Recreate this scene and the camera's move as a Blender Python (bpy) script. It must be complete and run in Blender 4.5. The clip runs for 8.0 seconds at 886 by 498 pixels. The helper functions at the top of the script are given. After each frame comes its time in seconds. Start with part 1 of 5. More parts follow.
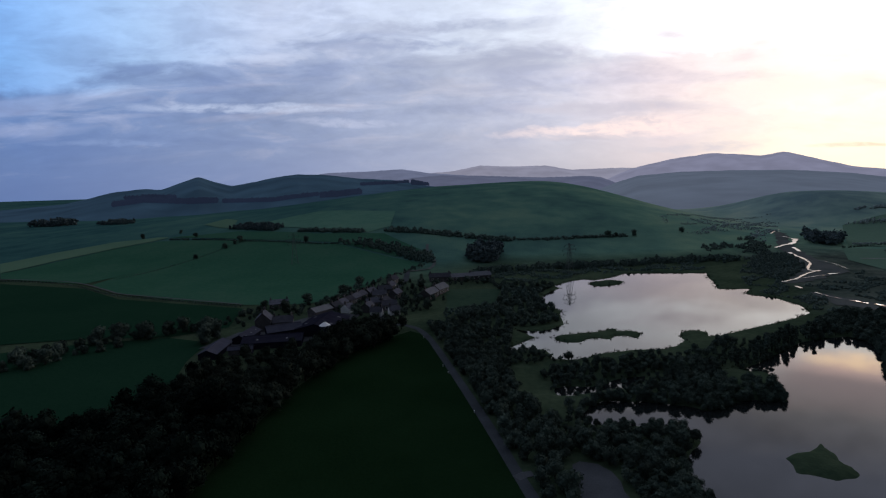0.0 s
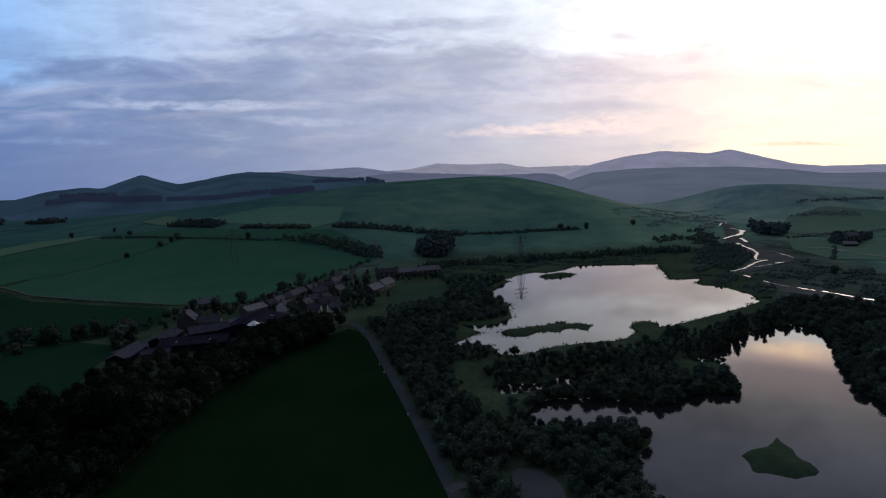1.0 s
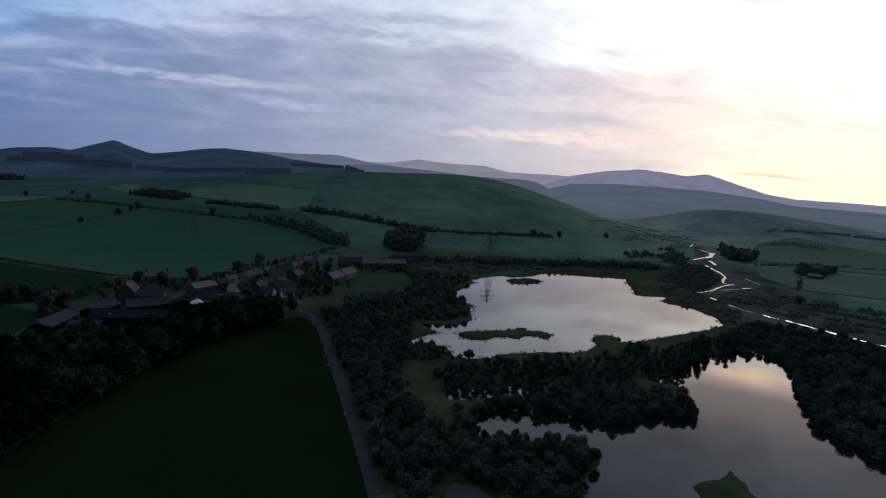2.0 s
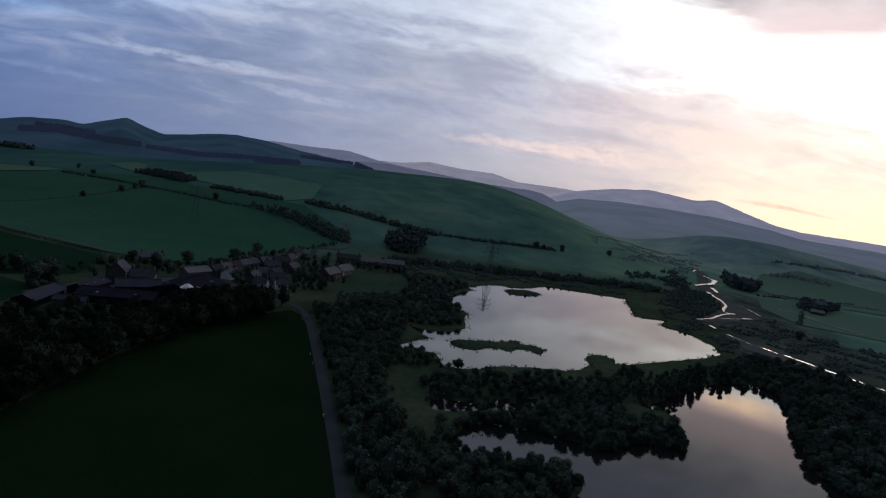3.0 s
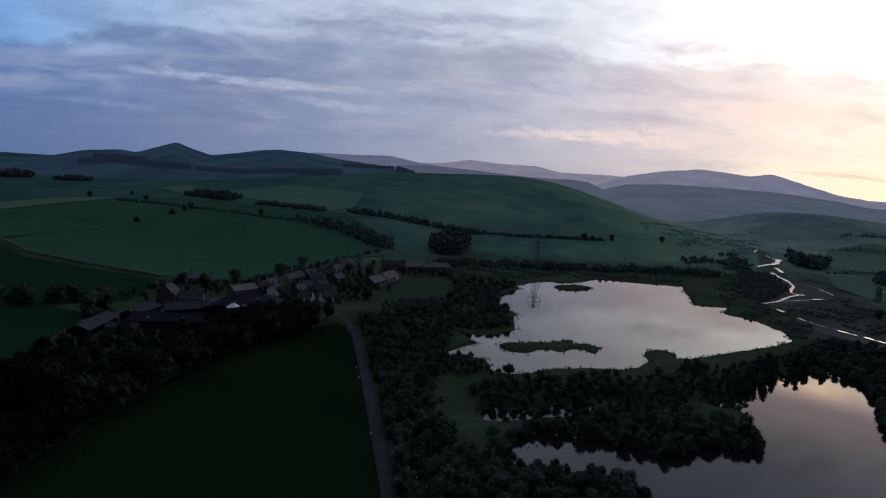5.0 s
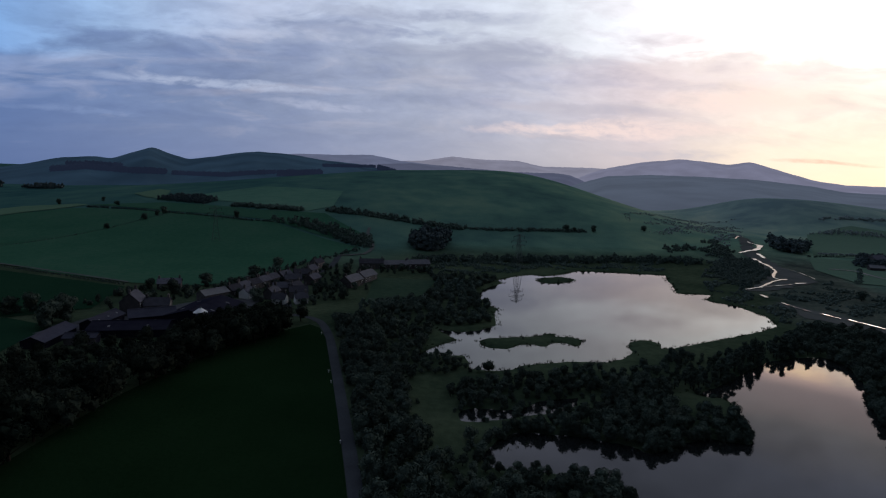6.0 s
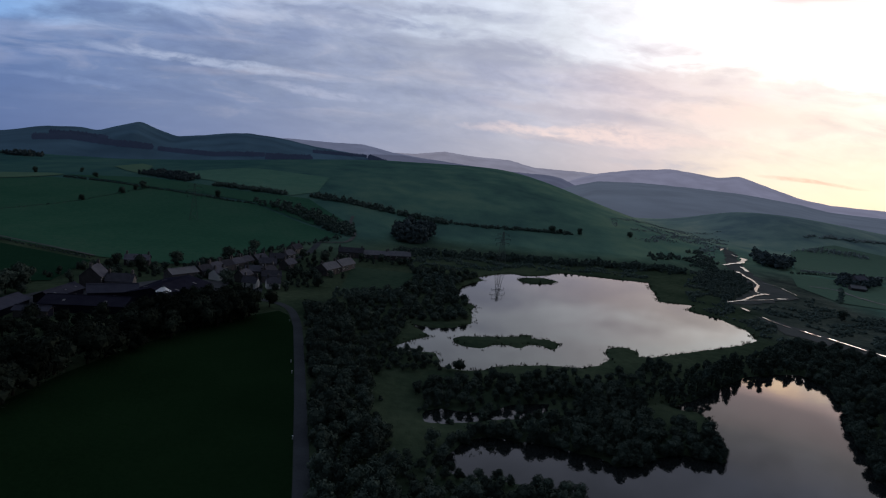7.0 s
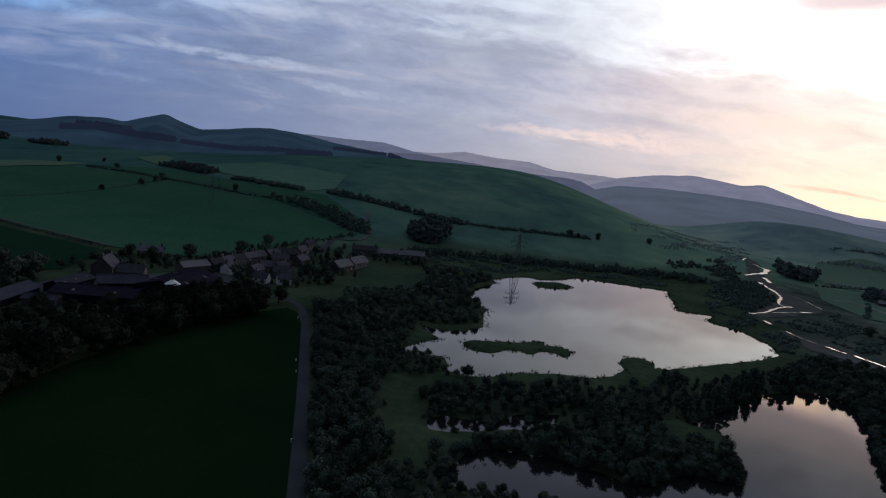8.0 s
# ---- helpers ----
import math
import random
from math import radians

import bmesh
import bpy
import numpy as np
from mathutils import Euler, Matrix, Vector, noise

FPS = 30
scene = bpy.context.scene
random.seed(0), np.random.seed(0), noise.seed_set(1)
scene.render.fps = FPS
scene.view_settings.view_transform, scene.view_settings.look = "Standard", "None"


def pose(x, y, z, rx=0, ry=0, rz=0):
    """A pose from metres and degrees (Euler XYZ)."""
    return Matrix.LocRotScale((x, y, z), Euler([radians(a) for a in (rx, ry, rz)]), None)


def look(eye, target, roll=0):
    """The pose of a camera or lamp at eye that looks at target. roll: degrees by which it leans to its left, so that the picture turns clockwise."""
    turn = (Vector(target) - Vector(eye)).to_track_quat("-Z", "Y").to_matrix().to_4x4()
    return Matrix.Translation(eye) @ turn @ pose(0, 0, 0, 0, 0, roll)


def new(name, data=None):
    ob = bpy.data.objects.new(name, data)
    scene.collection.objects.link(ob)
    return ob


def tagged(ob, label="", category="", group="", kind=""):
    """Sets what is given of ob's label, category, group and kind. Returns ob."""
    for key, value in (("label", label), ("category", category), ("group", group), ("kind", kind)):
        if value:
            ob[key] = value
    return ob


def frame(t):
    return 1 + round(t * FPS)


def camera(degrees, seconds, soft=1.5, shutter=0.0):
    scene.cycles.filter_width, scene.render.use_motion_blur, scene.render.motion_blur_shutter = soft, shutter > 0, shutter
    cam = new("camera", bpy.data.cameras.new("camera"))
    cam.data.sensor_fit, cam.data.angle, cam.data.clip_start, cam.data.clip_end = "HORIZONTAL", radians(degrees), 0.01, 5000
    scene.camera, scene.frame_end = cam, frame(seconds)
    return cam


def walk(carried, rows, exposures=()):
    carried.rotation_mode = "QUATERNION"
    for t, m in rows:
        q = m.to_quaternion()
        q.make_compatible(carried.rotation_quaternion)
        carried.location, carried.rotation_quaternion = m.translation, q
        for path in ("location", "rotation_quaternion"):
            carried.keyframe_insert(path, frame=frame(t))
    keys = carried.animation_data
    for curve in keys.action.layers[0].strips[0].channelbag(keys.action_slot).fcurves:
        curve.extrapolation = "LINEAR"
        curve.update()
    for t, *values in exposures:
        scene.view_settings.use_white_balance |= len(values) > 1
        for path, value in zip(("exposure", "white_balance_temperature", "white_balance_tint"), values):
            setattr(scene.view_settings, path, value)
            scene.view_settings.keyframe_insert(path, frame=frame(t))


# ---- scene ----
cam = camera(76.0, 8.0, soft=1.2)
PATH = [
    (0, (-0.162, -0.131, 65.419), (-0.158, 99.265, 54.453), -1.73),
    (0.5, (3.907, 7.843, 62.558), (7.771, 107.109, 51.095), -2.31),
    (1, (7.639, 15.077, 60.060), (14.877, 114.158, 48.640), -1.96),
    (1.5, (10.701, 20.835, 58.287), (21.086, 119.607, 46.616), 0.19),
    (1.7, (11.684, 22.622, 57.831), (22.665, 121.315, 46.037), 1.42),
    (2.8, (14.756, 28.317, 57.348), (26.889, 126.942, 46.128), 8.37),
    (3, (14.941, 28.817, 57.522), (26.065, 127.578, 46.454), 8.41),
    (3.5, (15.175, 29.790, 58.088), (22.255, 128.989, 47.626), 8.41),
    (4, (15.464, 30.849, 58.610), (21.210, 130.136, 48.165), 8.14),
    (4.5, (16.202, 32.505, 58.833), (19.819, 131.854, 48.032), 4.75),
    (4.7, (16.644, 33.375, 58.811), (19.270, 132.687, 47.398), 4.04),
    (5.8, (20.488, 40.437, 57.381), (25.575, 139.468, 44.453), 2.22),
    (6, (21.347, 42.009, 56.950), (26.781, 141.073, 44.431), 1.96),
    (6.5, (23.368, 45.794, 55.960), (29.203, 144.836, 43.447), 3.03),
    (7, (24.882, 48.863, 55.403), (32.626, 147.684, 42.193), 5.70),
    (7.5, (25.881, 51.184, 55.299), (32.967, 149.959, 41.394), 6.37),
    (8, (26.621, 53.129, 55.424), (31.355, 152.090, 41.853), 7.29),
]
walk(cam, [(t, look(eye, target, roll)) for t, eye, target, roll in PATH], [(0, 0.26), (1.5, 0.18), (3, 0.03), (4, -0.1), (4.5, -0.06), (6, 0.02), (8, 0.02)])

# ---- light: dusk under broken cloud, the sun low behind it ----
SUN_AZIMUTH, SUN_ELEVATION = 44.0, 5.0


def node(tree, kind, *links, **values):
    n = tree.nodes.new(kind)
    for key, value in values.items():
        if key == "operation":
            n.operation = value
        elif key == "blend":
            n.data_type, n.blend_type = "RGBA", value
    for i, link in enumerate(links):
        if link is None:
            continue
        if isinstance(link, (int, float)):
            n.inputs[i].default_value = link
        elif isinstance(link, tuple):
            n.inputs[i].default_value = link
        else:
            tree.links.new(link, n.inputs[i])
    return n


def calc(tree, operation, *args):
    return node(tree, "ShaderNodeMath", *args, operation=operation).outputs[0]


def ramp(tree, fac, stops, ease="LINEAR"):
    n = tree.nodes.new("ShaderNodeValToRGB")
    n.color_ramp.interpolation = ease
    while len(n.color_ramp.elements) < len(stops):
        n.color_ramp.elements.new(1.0)
    for e, (at, colour) in zip(n.color_ramp.elements, stops):
        e.position, e.color = at, (*colour, 1) if len(colour) == 3 else colour
    tree.links.new(fac, n.inputs[0])
    return n.outputs[0]


def srgb(r, g, b):
    return tuple(c / 3294.6 if c <= 10 else ((c / 255 + 0.055) / 1.055) ** 2.4 for c in (r, g, b))


def mixed(tree, fac, a, b, blend="MIX"):
    n = tree.nodes.new("ShaderNodeMix")
    n.data_type, n.blend_type = "RGBA", blend
    for socket, value in ((n.inputs[0], fac), (n.inputs[6], a), (n.inputs[7], b)):
        if isinstance(value, (int, float)):
            socket.default_value = value
        elif isinstance(value, tuple):
            socket.default_value = (*value, 1)
        else:
            tree.links.new(value, socket)
    return n.outputs[2]


def make_world():
    world = bpy.data.worlds.new("dusk_sky")
    scene.world = world
    world.use_nodes = True
    t = world.node_tree
    t.nodes.clear()
    way = t.nodes.new("ShaderNodeTexCoord").outputs["Generated"]
    sep = node(t, "ShaderNodeSeparateXYZ", way)
    x, y, z = sep.outputs
    az = calc(t, "MULTIPLY", calc(t, "ARCTAN2", x, y), 180 / math.pi)
    el = calc(t, "MULTIPLY", calc(t, "ARCSINE", z), 180 / math.pi)
    azf = calc(t, "ADD", calc(t, "DIVIDE", az, 120.0), 0.5)
    # cloud lies in flat sheets: seen low over the hills its lumps are drawn out sideways
    plane = calc(t, "ADD", calc(t, "ABSOLUTE", z), 0.10)
    flat = node(t, "ShaderNodeCombineXYZ", calc(t, "DIVIDE", x, plane), calc(t, "DIVIDE", y, plane), 0.0).outputs[0]

    def cloud(vector, scale, detail, rough, shift, twist=0.25):
        n = t.nodes.new("ShaderNodeTexNoise")
        n.inputs["Scale"].default_value, n.inputs["Detail"].default_value = scale, detail
        n.inputs["Roughness"].default_value, n.inputs["Distortion"].default_value = rough, twist
        m = node(t, "ShaderNodeMapping", vector)
        m.inputs["Location"].default_value = shift
        t.links.new(m.outputs[0], n.inputs["Vector"])
        return n.outputs[0]

    puffs = cloud(flat, 0.9, 9, 0.64, (3.1, 0.4, 0.0))

    def sheet(across, up, detail, rough, shift, twist=0.25):
        bow = calc(t, "ADD", calc(t, "MULTIPLY", el, up), calc(t, "MULTIPLY", calc(t, "MULTIPLY", az, az), up * 0.0016))
        return cloud(node(t, "ShaderNodeCombineXYZ", calc(t, "MULTIPLY", az, across), bow, 0.0).outputs[0], 1.0, detail, rough, shift, twist)

    def span(value, a, b, lo=0.0, hi=1.0):
        return node(t, "ShaderNodeMapRange", value, a, b, lo, hi).outputs[0]

    def grey(value):
        return node(t, "ShaderNodeCombineColor", value, value, value).outputs[0]

    bars = sheet(0.045, 0.22, 4, 0.5, (0.2, 5.3, 0.0))
    wisps = sheet(0.13, 0.42, 7, 0.6, (4.4, 1.7, 3.0), 0.5)
    lumps = sheet(0.13, 0.45, 7, 0.56, (2.6, 3.9, 8.0), 0.45)
    calm = span(el, 1.5, 7.0, 0.25, 1.0)
    fleck = sheet(0.55, 1.35, 6, 0.6, (1.3, 8.1, 5.0), 0.4)
    slits = sheet(0.06, 0.55, 5, 0.5, (7.7, 2.2, 1.0))
    ragged = calc(t, "ADD", calc(t, "MULTIPLY", calc(t, "SUBTRACT", bars, 0.5), 6.0), calc(t, "MULTIPLY", calc(t, "SUBTRACT", lumps, 0.5), 7.0))

    def az_ramp(*stops):
        return ramp(t, azf, [(0.5 + a / 120.0, srgb(*c)) for a, c in stops])

    def streak(a0, e0, wide, tall, slope, wave=1.2):
        """A long thin cloud or gap, ragged along its edges: 1 in its middle, 0 outside."""
        da = calc(t, "DIVIDE", calc(t, "SUBTRACT", az, a0), wide)
        lift = calc(t, "MULTIPLY", calc(t, "SUBTRACT", az, a0), slope)
        wavy = calc(t, "MULTIPLY", calc(t, "SUBTRACT", wisps, 0.5), wave * 2.0)
        de = calc(t, "DIVIDE", calc(t, "ADD", calc(t, "SUBTRACT", calc(t, "SUBTRACT", el, e0), lift), wavy), tall)
        inside = calc(t, "SUBTRACT", 1.0, calc(t, "ADD", calc(t, "MULTIPLY", da, da), calc(t, "MULTIPLY", de, de)))
        return calc(t, "MULTIPLY", span(inside, 0.0, 0.9), span(fleck, 0.36, 0.56, 0.3, 1.0))

    # the cloud bank over the hills, and the lighter sky above its arched upper edge
    low = az_ramp((-50, (84, 104, 148)), (-36, (94, 116, 162)), (-18, (118, 133, 170)), (0, (150, 156, 180)), (14, (186, 183, 192)), (23, (206, 196, 200)), (32, (253, 238, 214)), (46, (255, 246, 218)))
    mid = az_ramp((-50, (86, 112, 160)), (-36, (98, 124, 172)), (-18, (128, 144, 180)), (0, (164, 172, 196)), (12, (193, 194, 211)), (22, (226, 212, 216)), (32, (254, 238, 228)), (46, (255, 246, 232)))
    top = az_ramp((-50, (104, 156, 224)), (-37, (124, 172, 232)), (-27, (160, 190, 230)), (-16, (188, 200, 226)), (0, (200, 210, 230)), (10, (220, 227, 240)), (20, (240, 242, 248)), (28, (255, 254, 252)), (46, (255, 255, 255)))
    edge = ramp(t, azf, [(0.5 + a / 120.0, (e / 20.0,) * 3) for a, e in ((-48, 6.4), (-37, 7.9), (-28, 10.2), (-14, 12.8), (-2, 13.6), (12, 12.6), (22, 11.6), (32, 10.2), (44, 8.2))], "B_SPLINE")
    over = calc(t, "SUBTRACT", calc(t, "ADD", el, ragged), calc(t, "MULTIPLY", edge, 20.0))
    f1 = span(el, 0.5, 6.5)
    f2 = calc(t, "ADD", calc(t, "MULTIPLY", span(over, -0.6, 1.0), 0.55), calc(t, "MULTIPLY", span(over, -3.0, 3.6), 0.45))
    bank = mixed(t, f1, low, mid)
    # lumps of the bank: dull bellies, paler crowns
    bank = mixed(t, calc(t, "MULTIPLY", calm, span(lumps, 0.53, 0.38, 0.0, 0.62)), bank, mixed(t, 1.0, bank, (0.76, 0.79, 0.87), "MULTIPLY"))
    bank = mixed(t, calc(t, "MULTIPLY", calc(t, "MULTIPLY", calm, span(lumps, 0.55, 0.70)), 0.30), bank, mixed(t, 0.6, top, (0.74, 0.62, 0.62)))
    between = calc(t, "MULTIPLY", span(el, 2.5, 5.0), span(slits, 0.53, 0.66))
    bank = mixed(t, calc(t, "MULTIPLY", between, 0.22), bank, mixed(t, 0.5, top, (0.72, 0.58, 0.56)))
    top = mixed(t, calc(t, "MULTIPLY", span(lumps, 0.53, 0.40), 0.38), top, mixed(t, 0.35, mid, top))
    shade = calc(t, "MULTIPLY", span(bars, 0.34, 0.66, 1.04, 0.94), span(wisps, 0.34, 0.68, 0.955, 1.045))
    shade = calc(t, "MULTIPLY", shade, span(fleck, 0.34, 0.68, 0.955, 1.05))
    colour = mixed(t, 1.0, mixed(t, f2, bank, top), mixed(t, calm, (1.0, 1.0, 1.0), grey(shade)), "MULTIPLY")
    # the long pale gap over the moor, grey bars above the bank, pink bands towards the sunset
    for mask, tint, much in (
        (streak(-18.0, 7.75, 12.0, 0.5, 0.0, 0.8), srgb(186, 197, 222), 0.62),
        (streak(-9.0, 6.5, 6.5, 0.45, -0.03, 0.9), srgb(182, 188, 212), 0.5),
        (streak(-29.0, 4.6, 7.0, 0.35, 0.0, 0.7), srgb(128, 148, 190), 0.5),
        (streak(1.0, 15.1, 12.0, 0.75, 0.0), srgb(160, 168, 192), 0.75),
        (streak(-3.0, 13.4, 8.0, 0.5, 0.01), srgb(146, 156, 186), 0.7),
        (streak(19.0, 4.95, 15.0, 0.9, 0.0), srgb(248, 224, 218), 0.75),
        (streak(16.0, 6.9, 11.0, 0.75, -0.06), srgb(186, 182, 196), 0.65),
        (streak(14.0, 4.3, 4.5, 0.4, -0.03), srgb(184, 180, 192), 0.65),
        (streak(23.5, 2.75, 6.5, 0.55, -0.03), srgb(196, 192, 202), 0.75),
        (streak(32.0, 7.6, 10.0, 1.6, 0.0), srgb(255, 226, 216), 0.55),
        (streak(28.0, 9.6, 11.0, 1.3, -0.05), srgb(230, 216, 218), 0.5),
        (streak(8.0, 11.7, 13.0, 1.1, -0.03), srgb(158, 163, 184), 0.5),
        (streak(36.5, 2.3, 4.5, 0.22, -0.06, 0.4), srgb(226, 190, 176), 0.75),
    ):
        colour = mixed(t, calc(t, "MULTIPLY", mask, much), colour, tint)
    # brighter above the bank towards the hidden sun
    glow = span(az, 14.0, 32.0)
    boost = calc(t, "ADD", 1.0, calc(t, "MULTIPLY", calc(t, "MULTIPLY", glow, f2), 0.6))
    colour = mixed(t, 1.0, colour, grey(boost), "MULTIPLY")
    # a second, higher bank of pink-grey cloud, then the dull deck overhead
    patchy = node(t, "ShaderNodeMapRange", puffs, 0.38, 0.64, 1.5, 0.72).outputs[0]
    el_r = calc(t, "ADD", el, calc(t, "MULTIPLY", ragged, 0.6))
    slant = span(az, 20.0, 33.0, 0.0, 4.6)
    second = node(t, "ShaderNodeMapRange", calc(t, "ADD", el_r, slant), 20.0, 21.7).outputs[0]
    pink = ramp(t, node(t, "ShaderNodeMapRange", el_r, 12.0, 32.0).outputs[0], [(0.0, srgb(205, 196, 204)), (0.2, srgb(216, 198, 196)), (0.36, srgb(196, 192, 196)), (0.6, srgb(170, 176, 198)), (1.0, srgb(156, 164, 186))])
    pink = mixed(t, 1.0, pink, node(t, "ShaderNodeCombineColor", patchy, patchy, patchy).outputs[0], "MULTIPLY")
    colour = mixed(t, second, colour, pink)
    # the lit lower rim of that bank on the sunset side, pink on its underside
    el_s = calc(t, "ADD", el, calc(t, "MULTIPLY", ragged, 0.12))
    side = span(az, 27.0, 34.0)
    under = calc(t, "MULTIPLY", calc(t, "MULTIPLY", span(el_s, 15.2, 16.4), span(el_s, 20.0, 17.4)), side)
    colour = mixed(t, calc(t, "MULTIPLY", under, 0.7), colour, (0.88, 0.71, 0.74))
    rim = calc(t, "MULTIPLY", span(calc(t, "ABSOLUTE", calc(t, "SUBTRACT", el_s, 15.6)), 1.3, 0.2), side)
    colour = mixed(t, calc(t, "MULTIPLY", rim, span(wisps, 0.40, 0.58, 0.35, 1.0)), colour, (1.8, 1.25, 1.15))
    colour = mixed(t, calc(t, "MULTIPLY", streak(36.8, 15.3, 4.5, 0.9, 0.0, 0.5), 0.9), colour, (3.0, 2.2, 1.45))
    above = node(t, "ShaderNodeMapRange", el, 34.0, 56.0).outputs[0]
    deck = mixed(t, node(t, "ShaderNodeMapRange", puffs, 0.35, 0.7).outputs[0], (0.37, 0.43, 0.55), (0.22, 0.26, 0.36))
    colour = mixed(t, above, colour, deck)
    # the far half of the sky, away from the sunset, is dull
    behind = node(t, "ShaderNodeMapRange", calc(t, "ABSOLUTE", az), 56.0, 105.0).outputs[0]
    colour = mixed(t, behind, colour, (0.065, 0.08, 0.115))
    clear = t.nodes.new("ShaderNodeTexSky")
    clear.sky_type, clear.sun_disc = "NISHITA", False
    clear.sun_elevation, clear.sun_rotation = radians(SUN_ELEVATION), radians(SUN_AZIMUTH)
    a = t.nodes.new("ShaderNodeBackground")
    t.links.new(clear.outputs[0], a.inputs[0])
    a.inputs[1].default_value = 0.003
    b = t.nodes.new("ShaderNodeBackground")
    t.links.new(colour, b.inputs[0])
    b.inputs[1].default_value = 1.0
    add = t.nodes.new("ShaderNodeAddShader")
    t.links.new(a.outputs[0], add.inputs[0])
    t.links.new(b.outputs[0], add.inputs[1])
    t.links.new(add.outputs[0], t.nodes.new("ShaderNodeOutputWorld").inputs[0])


make_world()
sun = new("sun", bpy.data.lights.new("sun", "SUN"))
sun.data.energy, sun.data.angle, sun.data.color = 0.4, radians(14), (1.0, 0.86, 0.76)
sa, se = radians(SUN_AZIMUTH), radians(SUN_ELEVATION)
sun.matrix_world = look((0, 0, 300), (-math.sin(sa) * math.cos(se) * 100, -math.cos(sa) * math.cos(se) * 100, 300 - math.sin(se) * 100))


# ---- materials ----
def material(name, colours, scale=1.0, fine=8.0, rough=0.9, bump=0.3, spec=0.2, per_object=0.0, per_island=0.0, metal=0.0, coords="Object"):
    """Two colours mixed by coarse and fine noise at sizes in metres, with a bump."""
    m = bpy.data.materials.new(name)
    m.use_nodes = True
    t = m.node_tree
    b = t.nodes["Principled BSDF"]
    pos = t.nodes.new("ShaderNodeNewGeometry").outputs["Position"] if coords == "World" else t.nodes.new("ShaderNodeTexCoord").outputs["Object"]

    def noise_at(size, detail):
        n = t.nodes.new("ShaderNodeTexNoise")
        n.inputs["Scale"].default_value, n.inputs["Detail"].default_value = 1.0 / size, detail
        n.inputs["Roughness"].default_value = 0.6
        t.links.new(pos, n.inputs["Vector"])
        return n.outputs[0]

    big, small = noise_at(scale, 3), noise_at(scale / fine, 4)
    f = calc(t, "ADD", calc(t, "MULTIPLY", big, 0.6), calc(t, "MULTIPLY", small, 0.4))
    c = ramp(t, f, [(0.34 + 0.32 * i / (len(colours) - 1), col) for i, col in enumerate(colours)])
    vary = None
    if per_object:
        vary = t.nodes.new("ShaderNodeObjectInfo").outputs["Random"]
        k = node(t, "ShaderNodeMapRange", vary, 0.0, 1.0, 1 - per_object, 1 + per_object).outputs[0]
        c = mixed(t, 1.0, c, node(t, "ShaderNodeCombineColor", k, k, k).outputs[0], "MULTIPLY")
    if per_island:
        vary = t.nodes.new("ShaderNodeNewGeometry").outputs["Random Per Island"]
        k = node(t, "ShaderNodeMapRange", vary, 0.0, 1.0, 1 - per_island, 1 + per_island).outputs[0]
        c = mixed(t, 1.0, c, node(t, "ShaderNodeCombineColor", k, k, k).outputs[0], "MULTIPLY")
    t.links.new(c, b.inputs["Base Color"])
    b.inputs["Roughness"].default_value, b.inputs["Metallic"].default_value = rough, metal
    b.inputs["Specular IOR Level"].default_value = spec
    if bump:
        n = t.nodes.new("ShaderNodeBump")
        n.inputs["Strength"].default_value, n.inputs["Distance"].default_value = bump, scale / fine * 0.3
        t.links.new(small, n.inputs["Height"])
        t.links.new(n.outputs[0], b.inputs["Normal"])
    return m


M = {}
M["grass"] = material("rough_grass", [(0.022, 0.044, 0.028), (0.034, 0.060, 0.038), (0.046, 0.072, 0.046)], 45, 14, 1.0, 0.5, 0.0, coords="World")
# near field green with the foreground's lens dimming put into the colour
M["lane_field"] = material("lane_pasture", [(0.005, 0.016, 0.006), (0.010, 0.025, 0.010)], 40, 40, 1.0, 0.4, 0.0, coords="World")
# meadow, hill_grass and river_meadow: distance haze mixed into the base colours
M["meadow"] = material("meadow", [(0.026, 0.081, 0.049), (0.035, 0.098, 0.059), (0.051, 0.108, 0.068)], 90, 30, 1.0, 0.4, 0.0, coords="World")
M["hay"] = material("pale_crop", [(0.083, 0.149, 0.094), (0.108, 0.174, 0.108)], 60, 25, 1.0, 0.4, 0.0, coords="World")
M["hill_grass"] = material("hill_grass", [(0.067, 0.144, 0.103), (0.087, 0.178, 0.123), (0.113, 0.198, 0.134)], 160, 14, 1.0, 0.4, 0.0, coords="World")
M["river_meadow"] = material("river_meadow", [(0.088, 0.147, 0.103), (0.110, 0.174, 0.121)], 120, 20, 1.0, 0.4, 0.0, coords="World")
# darker copy of the pasture: dimness towards the lens edge is in its colour
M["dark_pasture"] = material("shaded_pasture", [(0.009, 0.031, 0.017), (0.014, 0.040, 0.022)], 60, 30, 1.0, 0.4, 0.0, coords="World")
M["pale_gravel"] = material("pale_gravel", [(0.07, 0.075, 0.072), (0.12, 0.12, 0.114)], 6, 15, 1.0, 0.4, 0.0, coords="World")
M["reeds"] = material("reed_bed", [(0.024, 0.032, 0.016), (0.042, 0.048, 0.024)], 12, 12, 1.0, 0.5, 0.0, coords="World")
M["asphalt"] = material("worn_asphalt", [(0.040, 0.045, 0.050), (0.062, 0.068, 0.074)], 9, 20, 0.95, 0.3, 0.0, coords="World")
M["gravel"] = material("gravel", [(0.055, 0.058, 0.064), (0.092, 0.095, 0.100)], 8, 20, 1.0, 0.5, 0.0, coords="World")
M["shingle"] = material("river_shingle", [(0.066, 0.074, 0.070), (0.118, 0.120, 0.110)], 14, 20, 1.0, 0.5, 0.0, coords="World")
